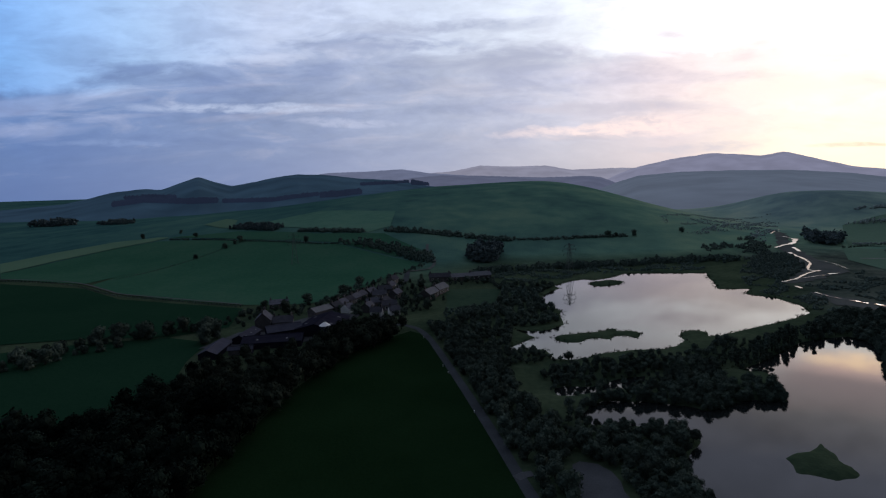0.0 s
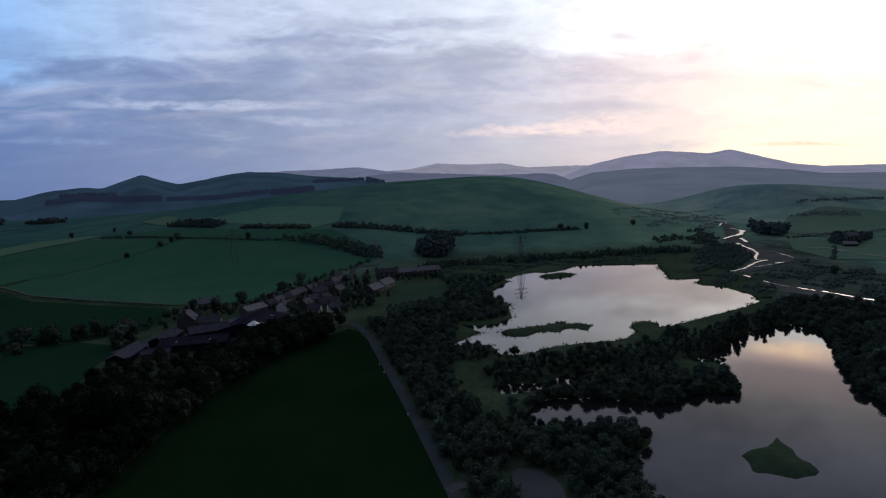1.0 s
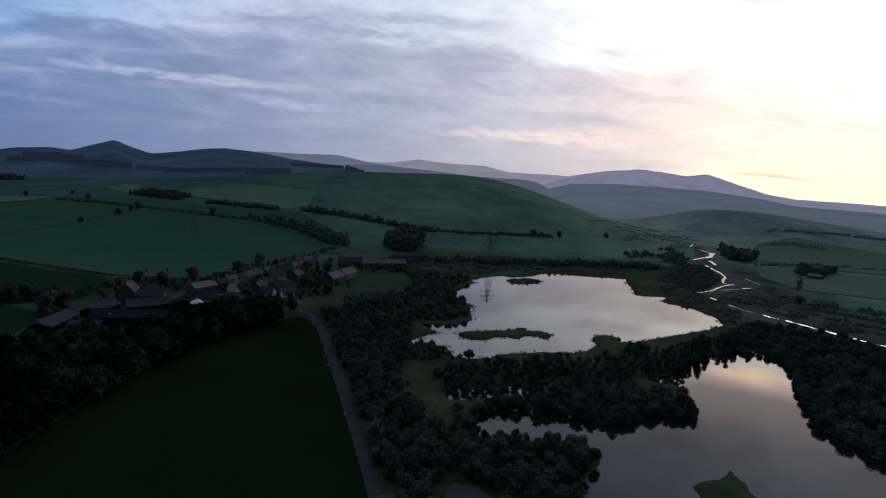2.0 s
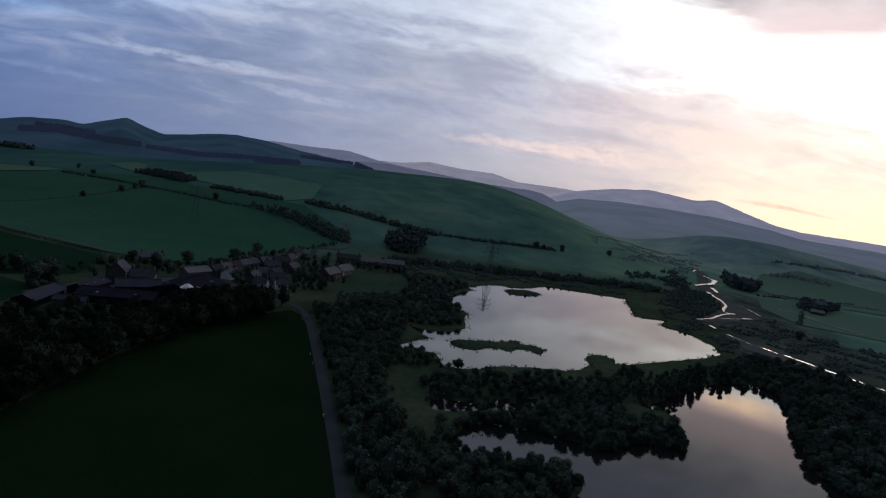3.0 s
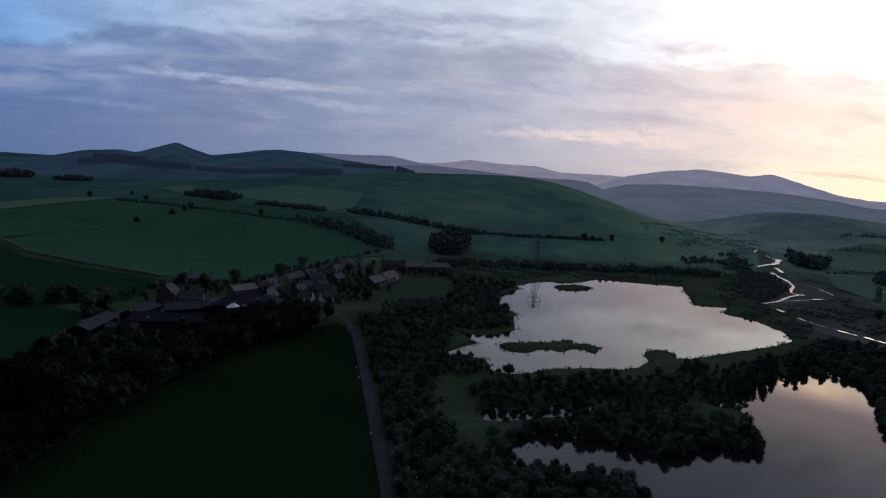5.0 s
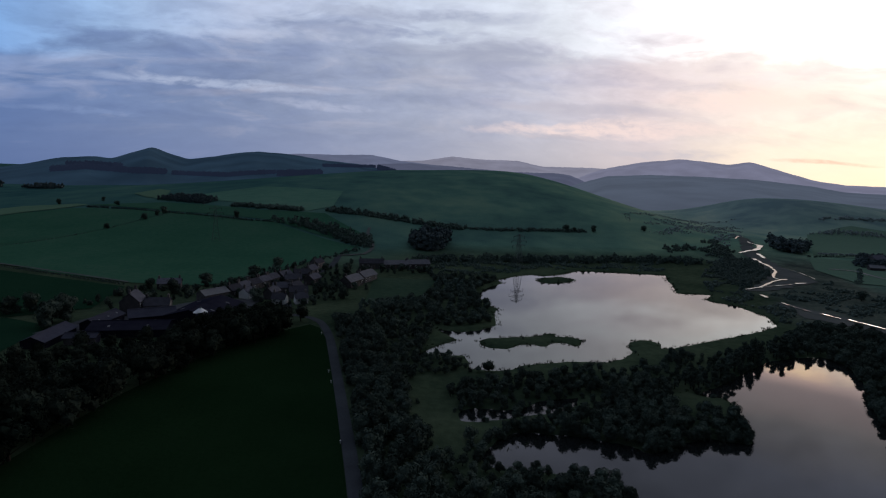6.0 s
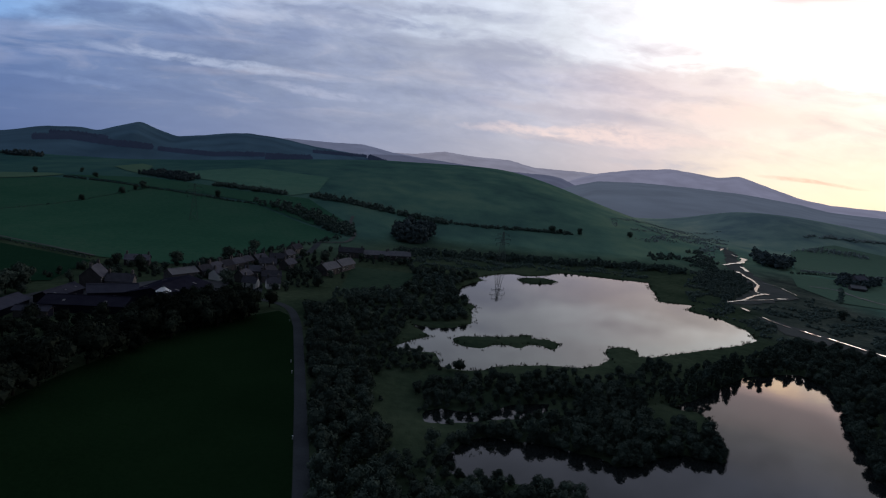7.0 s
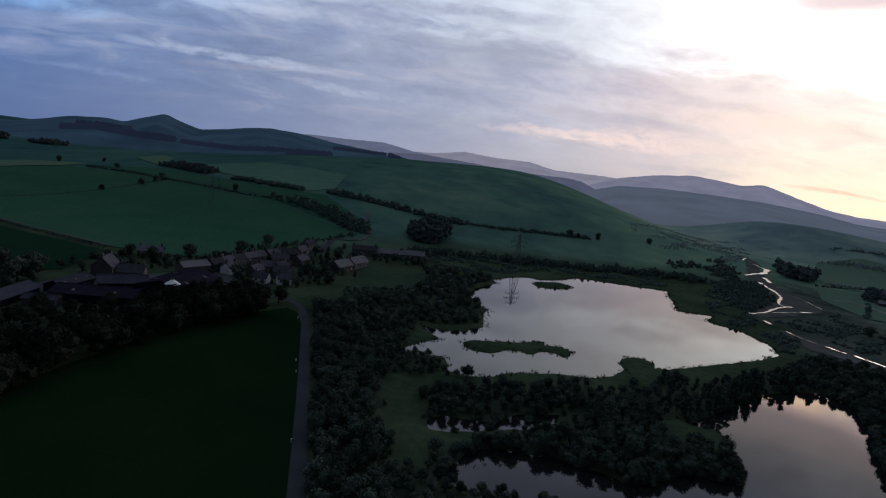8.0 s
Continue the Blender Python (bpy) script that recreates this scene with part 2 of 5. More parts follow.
# the wood's leaves, dark copy then lighter copy: lens dimming put into the colour
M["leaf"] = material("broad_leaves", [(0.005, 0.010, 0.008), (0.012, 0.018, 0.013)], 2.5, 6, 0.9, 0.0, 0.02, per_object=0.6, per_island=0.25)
M["leaf_pale_wood"] = material("pale_wood_leaves", [(0.012, 0.018, 0.014), (0.027, 0.034, 0.024)], 2.5, 6, 0.9, 0.0, 0.02, per_object=0.5, per_island=0.25)
M["leaf_scrub"] = material("willow_leaves", [(0.038, 0.056, 0.047), (0.072, 0.092, 0.069)], 2.5, 6, 0.9, 0.0, 0.02, per_object=0.4, per_island=0.25)
# far leaves and needles: the haze before them is lightened into their base colours
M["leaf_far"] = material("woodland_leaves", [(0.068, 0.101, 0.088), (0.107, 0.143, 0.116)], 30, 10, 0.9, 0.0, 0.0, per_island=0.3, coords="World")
M["leaf_pale"] = material("hazed_scrub_leaves", [(0.070, 0.098, 0.084), (0.100, 0.128, 0.106)], 30, 10, 0.9, 0.0, 0.0, per_island=0.3, coords="World")
M["leaf_haze"] = material("hazed_valley_leaves", [(0.230, 0.280, 0.270), (0.300, 0.345, 0.325)], 30, 10, 0.9, 0.0, 0.0, per_island=0.25, coords="World")
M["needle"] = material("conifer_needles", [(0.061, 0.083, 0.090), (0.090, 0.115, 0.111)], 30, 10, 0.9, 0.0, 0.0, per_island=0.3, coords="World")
M["bark"] = material("bark", [(0.018, 0.015, 0.012), (0.040, 0.034, 0.028)], 0.8, 8, 0.95, 0.6, 0.05)
M["stone"] = material("whinstone_wall", [(0.077, 0.072, 0.074), (0.144, 0.133, 0.131)], 1.5, 6, 0.95, 0.6, 0.05, per_object=0.4)
M["render"] = material("white_render", [(0.560, 0.560, 0.550), (0.720, 0.710, 0.700)], 3, 10, 0.9, 0.3, 0.1, per_object=0.2)
M["slate"] = material("slate", [(0.058, 0.059, 0.074), (0.109, 0.107, 0.125)], 2.0, 8, 0.95, 0.5, 0.0, per_object=0.45)
M["slate_pale"] = material("pale_tiles", [(0.112, 0.112, 0.128), (0.168, 0.168, 0.179)], 2.0, 8, 0.9, 0.5, 0.05)
M["tin"] = material("corrugated_sheet", [(0.042, 0.045, 0.063), (0.069, 0.069, 0.090)], 4, 12, 0.95, 0.3, 0.0, per_object=0.3)
M["tin_dark"] = material("dark_cladding", [(0.014, 0.014, 0.024), (0.026, 0.026, 0.038)], 4, 12, 0.95, 0.3, 0.0, per_object=0.2)
M["tin_pale"] = material("pale_fibre_cement", [(0.13, 0.13, 0.14), (0.19, 0.19, 0.195)], 4, 12, 0.8, 0.3, 0.1)
M["pane"] = material("dark_glass", [(0.010, 0.012, 0.015), (0.020, 0.022, 0.026)], 1, 4, 0.08, 0.0, 0.5)
M["white"] = material("white_paint", [(0.70, 0.70, 0.69), (0.80, 0.80, 0.79)], 0.5, 6, 0.6, 0.1)
M["wood"] = material("weathered_wood", [(0.10, 0.085, 0.07), (0.19, 0.165, 0.14)], 0.6, 8, 0.9, 0.4)
# steel in the fields' grey-green, so the pylons' haze is in its colour
M["steel"] = material("field_toned_steel", [(0.112, 0.133, 0.126), (0.154, 0.175, 0.165)], 1, 6, 0.8, 0.0, 0.1)


def ground_material():
    """Dark marsh grass on the valley floor, giving way to grazed grass as the land rises, paler and bluer for haze."""
    m = bpy.data.materials.new("valley_and_hill_grass")
    m.use_nodes = True
    t = m.node_tree
    b = t.nodes["Principled BSDF"]
    pos = t.nodes.new("ShaderNodeNewGeometry").outputs["Position"]

    def noise_at(size, detail):
        n = t.nodes.new("ShaderNodeTexNoise")
        n.inputs["Scale"].default_value, n.inputs["Detail"].default_value = 1.0 / size, detail
        n.inputs["Roughness"].default_value = 0.6
        t.links.new(pos, n.inputs["Vector"])
        return n.outputs[0]

    wide, fine, huge = noise_at(30, 4), noise_at(2.5, 4), noise_at(220, 4)
    f = calc(t, "ADD", calc(t, "MULTIPLY", wide, 0.6), calc(t, "MULTIPLY", fine, 0.4))
    marsh = ramp(t, f, [(0.36, (0.025, 0.041, 0.025)), (0.5, (0.041, 0.060, 0.035)), (0.66, (0.064, 0.084, 0.050))])
    g = calc(t, "ADD", calc(t, "MULTIPLY", huge, 0.65), calc(t, "MULTIPLY", wide, 0.35))
    graze = ramp(t, g, [(0.38, (0.030, 0.070, 0.060)), (0.50, (0.050, 0.108, 0.080)), (0.64, (0.086, 0.148, 0.096))])
    up = node(t, "ShaderNodeSeparateXYZ", pos).outputs[2]
    rise = node(t, "ShaderNodeMapRange", calc(t, "ADD", up, calc(t, "MULTIPLY", wide, 3.0)), 2.6, 7.0).outputs[0]
    north = node(t, "ShaderNodeSeparateXYZ", pos).outputs[1]
    rise = calc(t, "MAXIMUM", rise, node(t, "ShaderNodeMapRange", calc(t, "ADD", north, calc(t, "MULTIPLY", wide, 120.0)), 500.0, 600.0).outputs[0])
    east = node(t, "ShaderNodeSeparateXYZ", pos).outputs[0]
    bank = calc(t, "SUBTRACT", calc(t, "ADD", east, calc(t, "MULTIPLY", wide, 40.0)), calc(t, "MULTIPLY", north, 0.33))
    # rushes by the river, their own tone plus a lift for haze
    rushes = ramp(t, f, [(0.38, (0.030, 0.042, 0.036)), (0.5, (0.062, 0.078, 0.062)), (0.66, (0.110, 0.120, 0.094))])
    wet = calc(t, "MULTIPLY", node(t, "ShaderNodeMapRange", bank, 108.0, 130.0).outputs[0], node(t, "ShaderNodeMapRange", north, 225.0, 260.0).outputs[0])
    marsh = mixed(t, wet, marsh, rushes)
    rise = calc(t, "MAXIMUM", rise, node(t, "ShaderNodeMapRange", bank, 190.0, 214.0).outputs[0])
    # haze put into the grass colour: paler, greyer on the sunset side, blue-green in the west
    haze_mix = node(t, "ShaderNodeMapRange", calc(t, "SUBTRACT", east, calc(t, "MULTIPLY", north, 0.15)), -280.0, 120.0).outputs[0]
    graze = mixed(t, 1.0, graze, mixed(t, haze_mix, (0.80, 0.94, 1.14), (2.1, 1.80, 1.75)), "MULTIPLY")
    # far north-east grass lightened once more to stand for haze
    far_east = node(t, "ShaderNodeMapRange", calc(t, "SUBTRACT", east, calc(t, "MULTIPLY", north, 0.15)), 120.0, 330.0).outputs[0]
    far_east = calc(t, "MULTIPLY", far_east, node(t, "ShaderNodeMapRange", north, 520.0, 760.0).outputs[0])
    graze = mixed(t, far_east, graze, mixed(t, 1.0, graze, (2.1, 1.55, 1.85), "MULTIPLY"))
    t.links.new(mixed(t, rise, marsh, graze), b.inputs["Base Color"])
    b.inputs["Roughness"].default_value, b.inputs["Specular IOR Level"].default_value = 1.0, 0.0
    n = t.nodes.new("ShaderNodeBump")
    n.inputs["Strength"].default_value, n.inputs["Distance"].default_value = 0.5, 0.8
    t.links.new(fine, n.inputs["Height"])
    t.links.new(n.outputs[0], b.inputs["Normal"])
    return m


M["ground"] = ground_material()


def water_material():
    m = bpy.data.materials.new("still_water")
    m.use_nodes = True
    t = m.node_tree
    b = t.nodes["Principled BSDF"]
    b.inputs["Base Color"].default_value = (0.010, 0.012, 0.012, 1)
    b.inputs["Roughness"].default_value, b.inputs["IOR"].default_value = 0.035, 1.33
    b.inputs["Specular IOR Level"].default_value = 0.5
    pos = t.nodes.new("ShaderNodeNewGeometry").outputs["Position"]
    n = t.nodes.new("ShaderNodeTexNoise")
    n.inputs["Scale"].default_value, n.inputs["Detail"].default_value = 0.6, 3
    t.links.new(pos, n.inputs["Vector"])
    bump = t.nodes.new("ShaderNodeBump")
    bump.inputs["Strength"].default_value, bump.inputs["Distance"].default_value = 0.05, 0.06
    t.links.new(n.outputs[0], bump.inputs["Height"])
    t.links.new(bump.outputs[0], b.inputs["Normal"])
    return m


M["water"] = water_material()


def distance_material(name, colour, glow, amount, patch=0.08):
    """Far hills, seen only as distance: dim moorland, its emission the haze of the air before them."""
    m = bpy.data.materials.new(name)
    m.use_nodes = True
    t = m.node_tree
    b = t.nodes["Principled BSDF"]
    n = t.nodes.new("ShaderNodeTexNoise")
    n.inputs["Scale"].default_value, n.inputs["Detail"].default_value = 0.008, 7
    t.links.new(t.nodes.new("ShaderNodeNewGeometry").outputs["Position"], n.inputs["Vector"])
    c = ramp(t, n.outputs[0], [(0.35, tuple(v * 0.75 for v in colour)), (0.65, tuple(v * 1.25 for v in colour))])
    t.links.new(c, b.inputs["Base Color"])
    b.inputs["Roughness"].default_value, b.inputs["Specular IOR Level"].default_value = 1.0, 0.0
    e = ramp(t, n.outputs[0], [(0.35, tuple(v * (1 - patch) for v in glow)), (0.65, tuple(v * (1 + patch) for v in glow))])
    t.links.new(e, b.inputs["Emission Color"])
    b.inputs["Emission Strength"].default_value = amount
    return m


# trees on the far moor carry the same haze emission as the hills
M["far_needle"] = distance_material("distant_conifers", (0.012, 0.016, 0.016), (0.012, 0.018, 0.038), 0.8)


# ---- the lie of the land ----
def sst(a, b, v):
    u = np.clip((v - a) / (b - a), 0, 1)
    return u * u * (3 - 2 * u)


def hill(x, y, cx, cy, h, sl, sr, sf, sb):
    dx, dy = x - cx, y - cy
    return h * np.exp(-0.5 * (dx / np.where(dx < 0, sl, sr)) ** 2 - 0.5 * (dy / np.where(dy < 0, sf, sb)) ** 2)


def height(x, y):
    """The valley floor is level; fields rise to the north-west, with a round green hill beyond the lake."""
    x, y = np.asarray(x, float), np.asarray(y, float)
    s = y - 300 - 115 * sst(-20, 60, x) + 0.25 * np.minimum(x, 0) + 0.35 * np.minimum(x + 150, 0)
    west = 1 - sst(120, 420, x)
    z = (15 * sst(0, 420, s) + 32 * sst(420, 1700, s)) * west
    z = z + hill(x, y, 150, 900, 54, 330, 125, 230, 300) * sst(410, 600, y)
    z = z + hill(x, y, 520, 800, 38, 52, 150, 100, 130) + hill(x, y, 800, 900, 18, 150, 330, 110, 150)
    return z + 6 * sst(350, 1500, y) * (1 - west)


LAKE_SOUTH = [(22.9, 216.8), (37.2, 219.4), (39, 218.5), (39.9, 214.2), (39.7, 206.4), (43, 205.3), (48.8, 204.9), (53.3, 206.8), (57.4, 210.7), (63.9, 212.3), (73.5, 214.9), (84.1, 214.3), (91, 218.3), (97.4, 225.3), (98.5, 233.5), (101.2, 237.8), (105.6, 241.1), (109.4, 240.2), (111.8, 237.1), (109.6, 230.9), (114.9, 231.5), (127.3, 238.1), (145.2, 247.3), (162.4, 257.1), (174.2, 265.2)]
LAKE_NORTH = [(180.2, 281.5), (179, 292.5), (178.6, 303.4), (171.2, 310.4), (170.2, 315.2), (180, 328.7), (162.2, 331), (171.7, 357.2), (173.4, 366), (182.4, 390.1), (164.9, 392), (151.2, 394.7), (137.4, 397.4), (128.2, 397.2), (113.3, 381.9), (101.3, 375.2), (93.6, 379.1), (83.9, 373)]
LAKE_WEST = [(69.9, 357.2), (71.9, 349.1), (58.8, 329.4), (54.1, 312.1), (56.1, 294.3), (60.1, 286.3), (57, 277.6), (55.2, 257.5), (46.5, 249.1), (41, 246.9), (36.9, 247.9), (31.2, 251.7), (34.7, 243.8), (38.3, 236.5), (32.2, 230.4), (26.4, 222.9), (22.3, 218.5)]
LAKE = LAKE_SOUTH + LAKE_NORTH + LAKE_WEST
ISLE_LONG = [(45.7, 235.3), (48.5, 239.1), (62.2, 242.2), (69.8, 243.9), (72.6, 247.2), (75.9, 247.6), (75.2, 243.1), (81.1, 243.1), (84.1, 239.2), (81.3, 232.9), (78.7, 230.7), (76.9, 235), (71.9, 235.1), (67.7, 229.4), (64.5, 232.9), (59.3, 231.7), (54.1, 226.7), (49.1, 227.3), (46.2, 230.8)]
ISLE_SMALL = [(93.2, 360.6), (98.2, 368.9), (111.2, 373.8), (117.6, 366.1), (111.6, 356.1), (98.9, 350.1), (94.3, 354.1)]
POND_NORTH = [(36.2, 150.9), (38.4, 155.6), (42.7, 160.9), (46.9, 163.9), (53.1, 162.8), (59.2, 162.1), (64.8, 159.7), (70.2, 157.5), (72.6, 154.2), (76.6, 155.1), (83.3, 158.9), (89.6, 161.3), (98.5, 158.3), (100.1, 161.8), (101.4, 167.4), (103.6, 173.7), (107.1, 181.4), (107.3, 185.8), (102.5, 186.2), (100.9, 187.6), (105, 191.1), (113, 196.7), (122.4, 204.3), (132.8, 212.6), (142.4, 218.9), (152.8, 222.7)]
POND_SOUTH = [(163.5, 224), (165, 215), (158.4, 200.5), (150.2, 187.6), (143.6, 178.4), (140.6, 172.4), (138, 167), (134.4, 162), (131, 156), (130.2, 150), (132, 135), (152, 100), (160, 40), (60, 20), (46, 70), (52.5, 109), (53, 117), (55, 126), (59, 131), (63.5, 135.6), (62, 140), (55, 143.4), (49.4, 146), (44, 147), (39.6, 147)]
POND = POND_NORTH + POND_SOUTH
STAR = [(78.2, 125.8), (81.8, 128), (86, 128.6), (88.8, 130.3), (91.4, 133.2), (90.2, 129.3), (90.8, 126.5), (88.9, 123.4), (90.5, 120.7), (89.3, 116.8), (87.1, 116), (82.8, 115), (81, 117), (78.8, 118.2), (76.4, 118.8), (78, 122.2)]
POOL = [(33.5, 169.4), (34, 175), (37.5, 177), (46, 175.8), (52, 178.6), (56, 182.4), (62, 183.6), (66.5, 184.4), (65, 180), (58, 174.8), (50, 172.6), (44, 170.6), (38, 169)]


def signed(x, y, poly):
    """Distance to a polygon's edge, negative inside."""
    x, y = np.asarray(x, float), np.asarray(y, float)
    best, inside = np.full(x.shape, 1e9), np.zeros(x.shape, bool)
    for (ax, ay), (bx, by) in zip(poly, poly[1:] + poly[:1]):
        ex, ey = bx - ax, by - ay
        u = np.clip(((x - ax) * ex + (y - ay) * ey) / (ex * ex + ey * ey), 0, 1)
        best = np.minimum(best, (x - ax - u * ex) ** 2 + (y - ay - u * ey) ** 2)
        if ay != by:
            inside ^= ((ay > y) != (by > y)) & (x < ex * (y - ay) / (by - ay) + ax)
    return np.sqrt(best) * np.where(inside, -1, 1)


def wobble(x, y):
    return 0.3 * np.sin(x * 0.9 + 1.3 * np.sin(y * 0.5)) * np.sin(y * 0.8 + 1.1 * np.sin(x * 0.6)) + 0.15 * np.sin(x * 2.1) * np.sin(y * 1.9)


def shore(x, y):
    d = np.maximum(np.maximum(signed(x, y, LAKE), -signed(x, y, ISLE_LONG)), -signed(x, y, ISLE_SMALL))
    d = np.minimum(d, np.maximum(signed(x, y, POND), -signed(x, y, STAR)))
    d = np.minimum(d, signed(x, y, POOL))
    return d + wobble(x, y)


def ground_z(x, y):
    return height(x, y) + np.clip(shore(x, y) * 0.25, -1.2, 0.6)


def at(x, y):
    if not (12 < x < 196 and 10 < y < 410):
        return float(height(x, y)) + 0.6
    return float(ground_z(x, y))


# ---- mesh helpers ----
def mesh_of(name, verts, faces, mat):
    me = bpy.data.meshes.new(name)
    me.from_pydata(verts if isinstance(verts, list) else np.asarray(verts).tolist(), [], faces if isinstance(faces, list) else np.asarray(faces).tolist())
    me.update()
    if mat:
        me.materials.append(mat)
    return me


def finish(bm, name, mat):
    bmesh.ops.recalc_face_normals(bm, faces=bm.faces[:])
    me = bpy.data.meshes.new(name)
    bm.to_mesh(me)
    bm.free()
    if mat:
        me.materials.append(mat)
    return me


def part(name, bm, mat, parent, label="", place=None):
    """Links a bmesh, or a finished mesh, as one object under a thing or a part."""
    ob = new(name, bm if isinstance(bm, bpy.types.Mesh) else finish(bm, name, mat))
    ob.parent = parent
    if place is not None:
        ob.matrix_basis = place
    return tagged(ob, label)


def empty(name, m, label, category, group=""):
    ob = new(name)
    ob.empty_display_size = 0.5
    ob.matrix_basis = m
    return tagged(ob, label, category, group)


def spaced(a, b, step):
    n = max(1, round((b - a) / step))
    return [a + (b - a) * i / n for i in range(n)]


def make_ground():
    xs = [-4800, -3600, -2800, -2200, -1800, -1500] + spaced(-1300, -500, 16) + spaced(-500, -160, 8) + spaced(-160, -40, 4) + spaced(-40, 196, 1.6) + spaced(196, 250, 4) + spaced(250, 700, 8) + spaced(700, 1300, 16) + [1300, 1600, 2000, 2600, 3400, 4800]
    ys = [-4800, -2400, -1000, -400, -120] + spaced(-40, 60, 10) + spaced(60, 420, 1.6) + spaced(420, 900, 6) + spaced(900, 1500, 14) + [1500, 1700, 2000, 2400, 3000, 3800, 4900]
    gx, gy = np.meshgrid(np.array(xs, float), np.array(ys, float))
    gz = ground_z(gx, gy)
    nx, ny = len(xs), len(ys)
    verts = np.stack([gx.ravel(), gy.ravel(), gz.ravel()], 1)
    i = np.arange(nx * ny).reshape(ny, nx)
    faces = np.stack([i[:-1, :-1].ravel(), i[:-1, 1:].ravel(), i[1:, 1:].ravel(), i[1:, :-1].ravel()], 1)
    me = mesh_of("ground", verts, faces, M["ground"])
    me.polygons.foreach_set("use_smooth", [True] * len(me.polygons))
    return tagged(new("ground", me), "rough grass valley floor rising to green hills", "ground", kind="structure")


def drape(name, poly, mat, label, category, step=8.0, lift=0.2, far=0.0006):
    """A patch of land cover that follows the ground."""
    bm = bmesh.new()
    bm.faces.new([bm.verts.new((x, y, 0)) for x, y in poly])
    x0, x1 = min(p[0] for p in poly), max(p[0] for p in poly)
    y0, y1 = min(p[1] for p in poly), max(p[1] for p in poly)
    for axis, a, b in ((0, x0, x1), (1, y0, y1)):
        for c in spaced(a, b, step)[1:]:
            co, no = [0, 0, 0], [0, 0, 0]
            co[axis], no[axis] = c, 1
            bmesh.ops.bisect_plane(bm, geom=bm.verts[:] + bm.edges[:] + bm.faces[:], plane_co=co, plane_no=no)
    bmesh.ops.triangulate(bm, faces=bm.faces[:])
    for v in bm.verts:
        v.co.z = at(v.co.x, v.co.y) + lift + far * math.hypot(v.co.x, v.co.y)
    for f in bm.faces:
        if f.normal.z < 0:
            f.normal_flip()
    me = bpy.data.meshes.new(name)
    bm.to_mesh(me)
    bm.free()
    me.materials.append(mat)
    return tagged(new(name, me), label, category, kind="structure")


def frayed(poly, step, amount, seed=3):
    """The outline of a patch, broken up unevenly."""
    rng, out = random.Random(seed), []
    for a, b in zip(poly, poly[1:] + poly[:1]):
        n = max(1, int(math.dist(a, b) / step))
        out += [(a[0] + (b[0] - a[0]) * i / n + rng.uniform(-amount, amount), a[1] + (b[1] - a[1]) * i / n + rng.uniform(-amount, amount)) for i in range(n)]
    return out


def smooth_line(points, step=3.0):
    """A curve through the points."""
    out, p = [], [points[0]] + points + [points[-1]]
    for a, b, c, d in zip(p, p[1:], p[2:], p[3:]):
        n = max(1, int(math.dist(b, c) / step))
        for i in range(n):
            u = i / n
            out.append(tuple(0.5 * (2 * b[k] + (c[k] - a[k]) * u + (2 * a[k] - 5 * b[k] + 4 * c[k] - d[k]) * u * u + (3 * b[k] - a[k] - 3 * c[k] + d[k]) * u ** 3) for k in range(2)))
    return out + [points[-1]]


def strip(name, points, width, mat, label, category, lift=0.12, step=3.0, ragged=0.0, far=0.0):
    line = smooth_line(points, step)
    verts, faces = [], []
    rng = random.Random(5)
    for i, (x, y) in enumerate(line):
        ax, ay = line[max(0, i - 1)]
        bx, by = line[min(len(line) - 1, i + 1)]
        d = math.hypot(bx - ax, by - ay) or 1
        nx, ny = -(by - ay) / d, (bx - ax) / d
        w = (width[0] + (width[1] - width[0]) * i / len(line)) / 2 if isinstance(width, tuple) else width / 2
        for s in (1, 0, -1):
            k = s * w * (1 + ragged * rng.uniform(-1, 1))
            px, py = x + nx * k, y + ny * k
            verts.append((px, py, at(px, py) + lift + (0.04 if s == 0 else 0) + far * math.hypot(px, py)))
        if i:
            a = 3 * i - 3
            faces += [(a + 1, a, a + 3, a + 4), (a + 2, a + 1, a + 4, a + 5)]
    return tagged(new(name, mesh_of(name, verts, [f[::-1] for f in faces], mat)), label, category, kind="structure")


make_ground()


def make_water(name, poly, label, step=3.0):
    """A level sheet that runs a little way under the banks."""
    x0, x1 = min(p[0] for p in poly) - 4, max(p[0] for p in poly) + 4
    y0, y1 = min(p[1] for p in poly) - 4, max(p[1] for p in poly) + 4
    gx, gy = np.meshgrid(np.arange(x0, x1, step), np.arange(y0, y1, step))
    near = signed(gx, gy, poly) < 4.0
    index, verts, faces = {}, [], []

    def corner(x, y):
        key = (round(x, 2), round(y, 2))
        if key not in index:
            index[key] = len(verts)
            verts.append((x, y, 0.0))
        return index[key]

    h = step / 2
    for x, y in zip(gx[near].tolist(), gy[near].tolist()):
        faces.append([corner(x - h, y - h), corner(x + h, y - h), corner(x + h, y + h), corner(x - h, y + h)])
    return tagged(new(name, mesh_of(name, verts, faces, M["water"])), label, "water", kind="structure")


make_water("water", LAKE, "still grey lake reflecting the pink evening sky")
make_water("water", POND, "still dark pond with tree reflections along its bank")
make_water("water", POOL, "small reedy pool among the scrub")

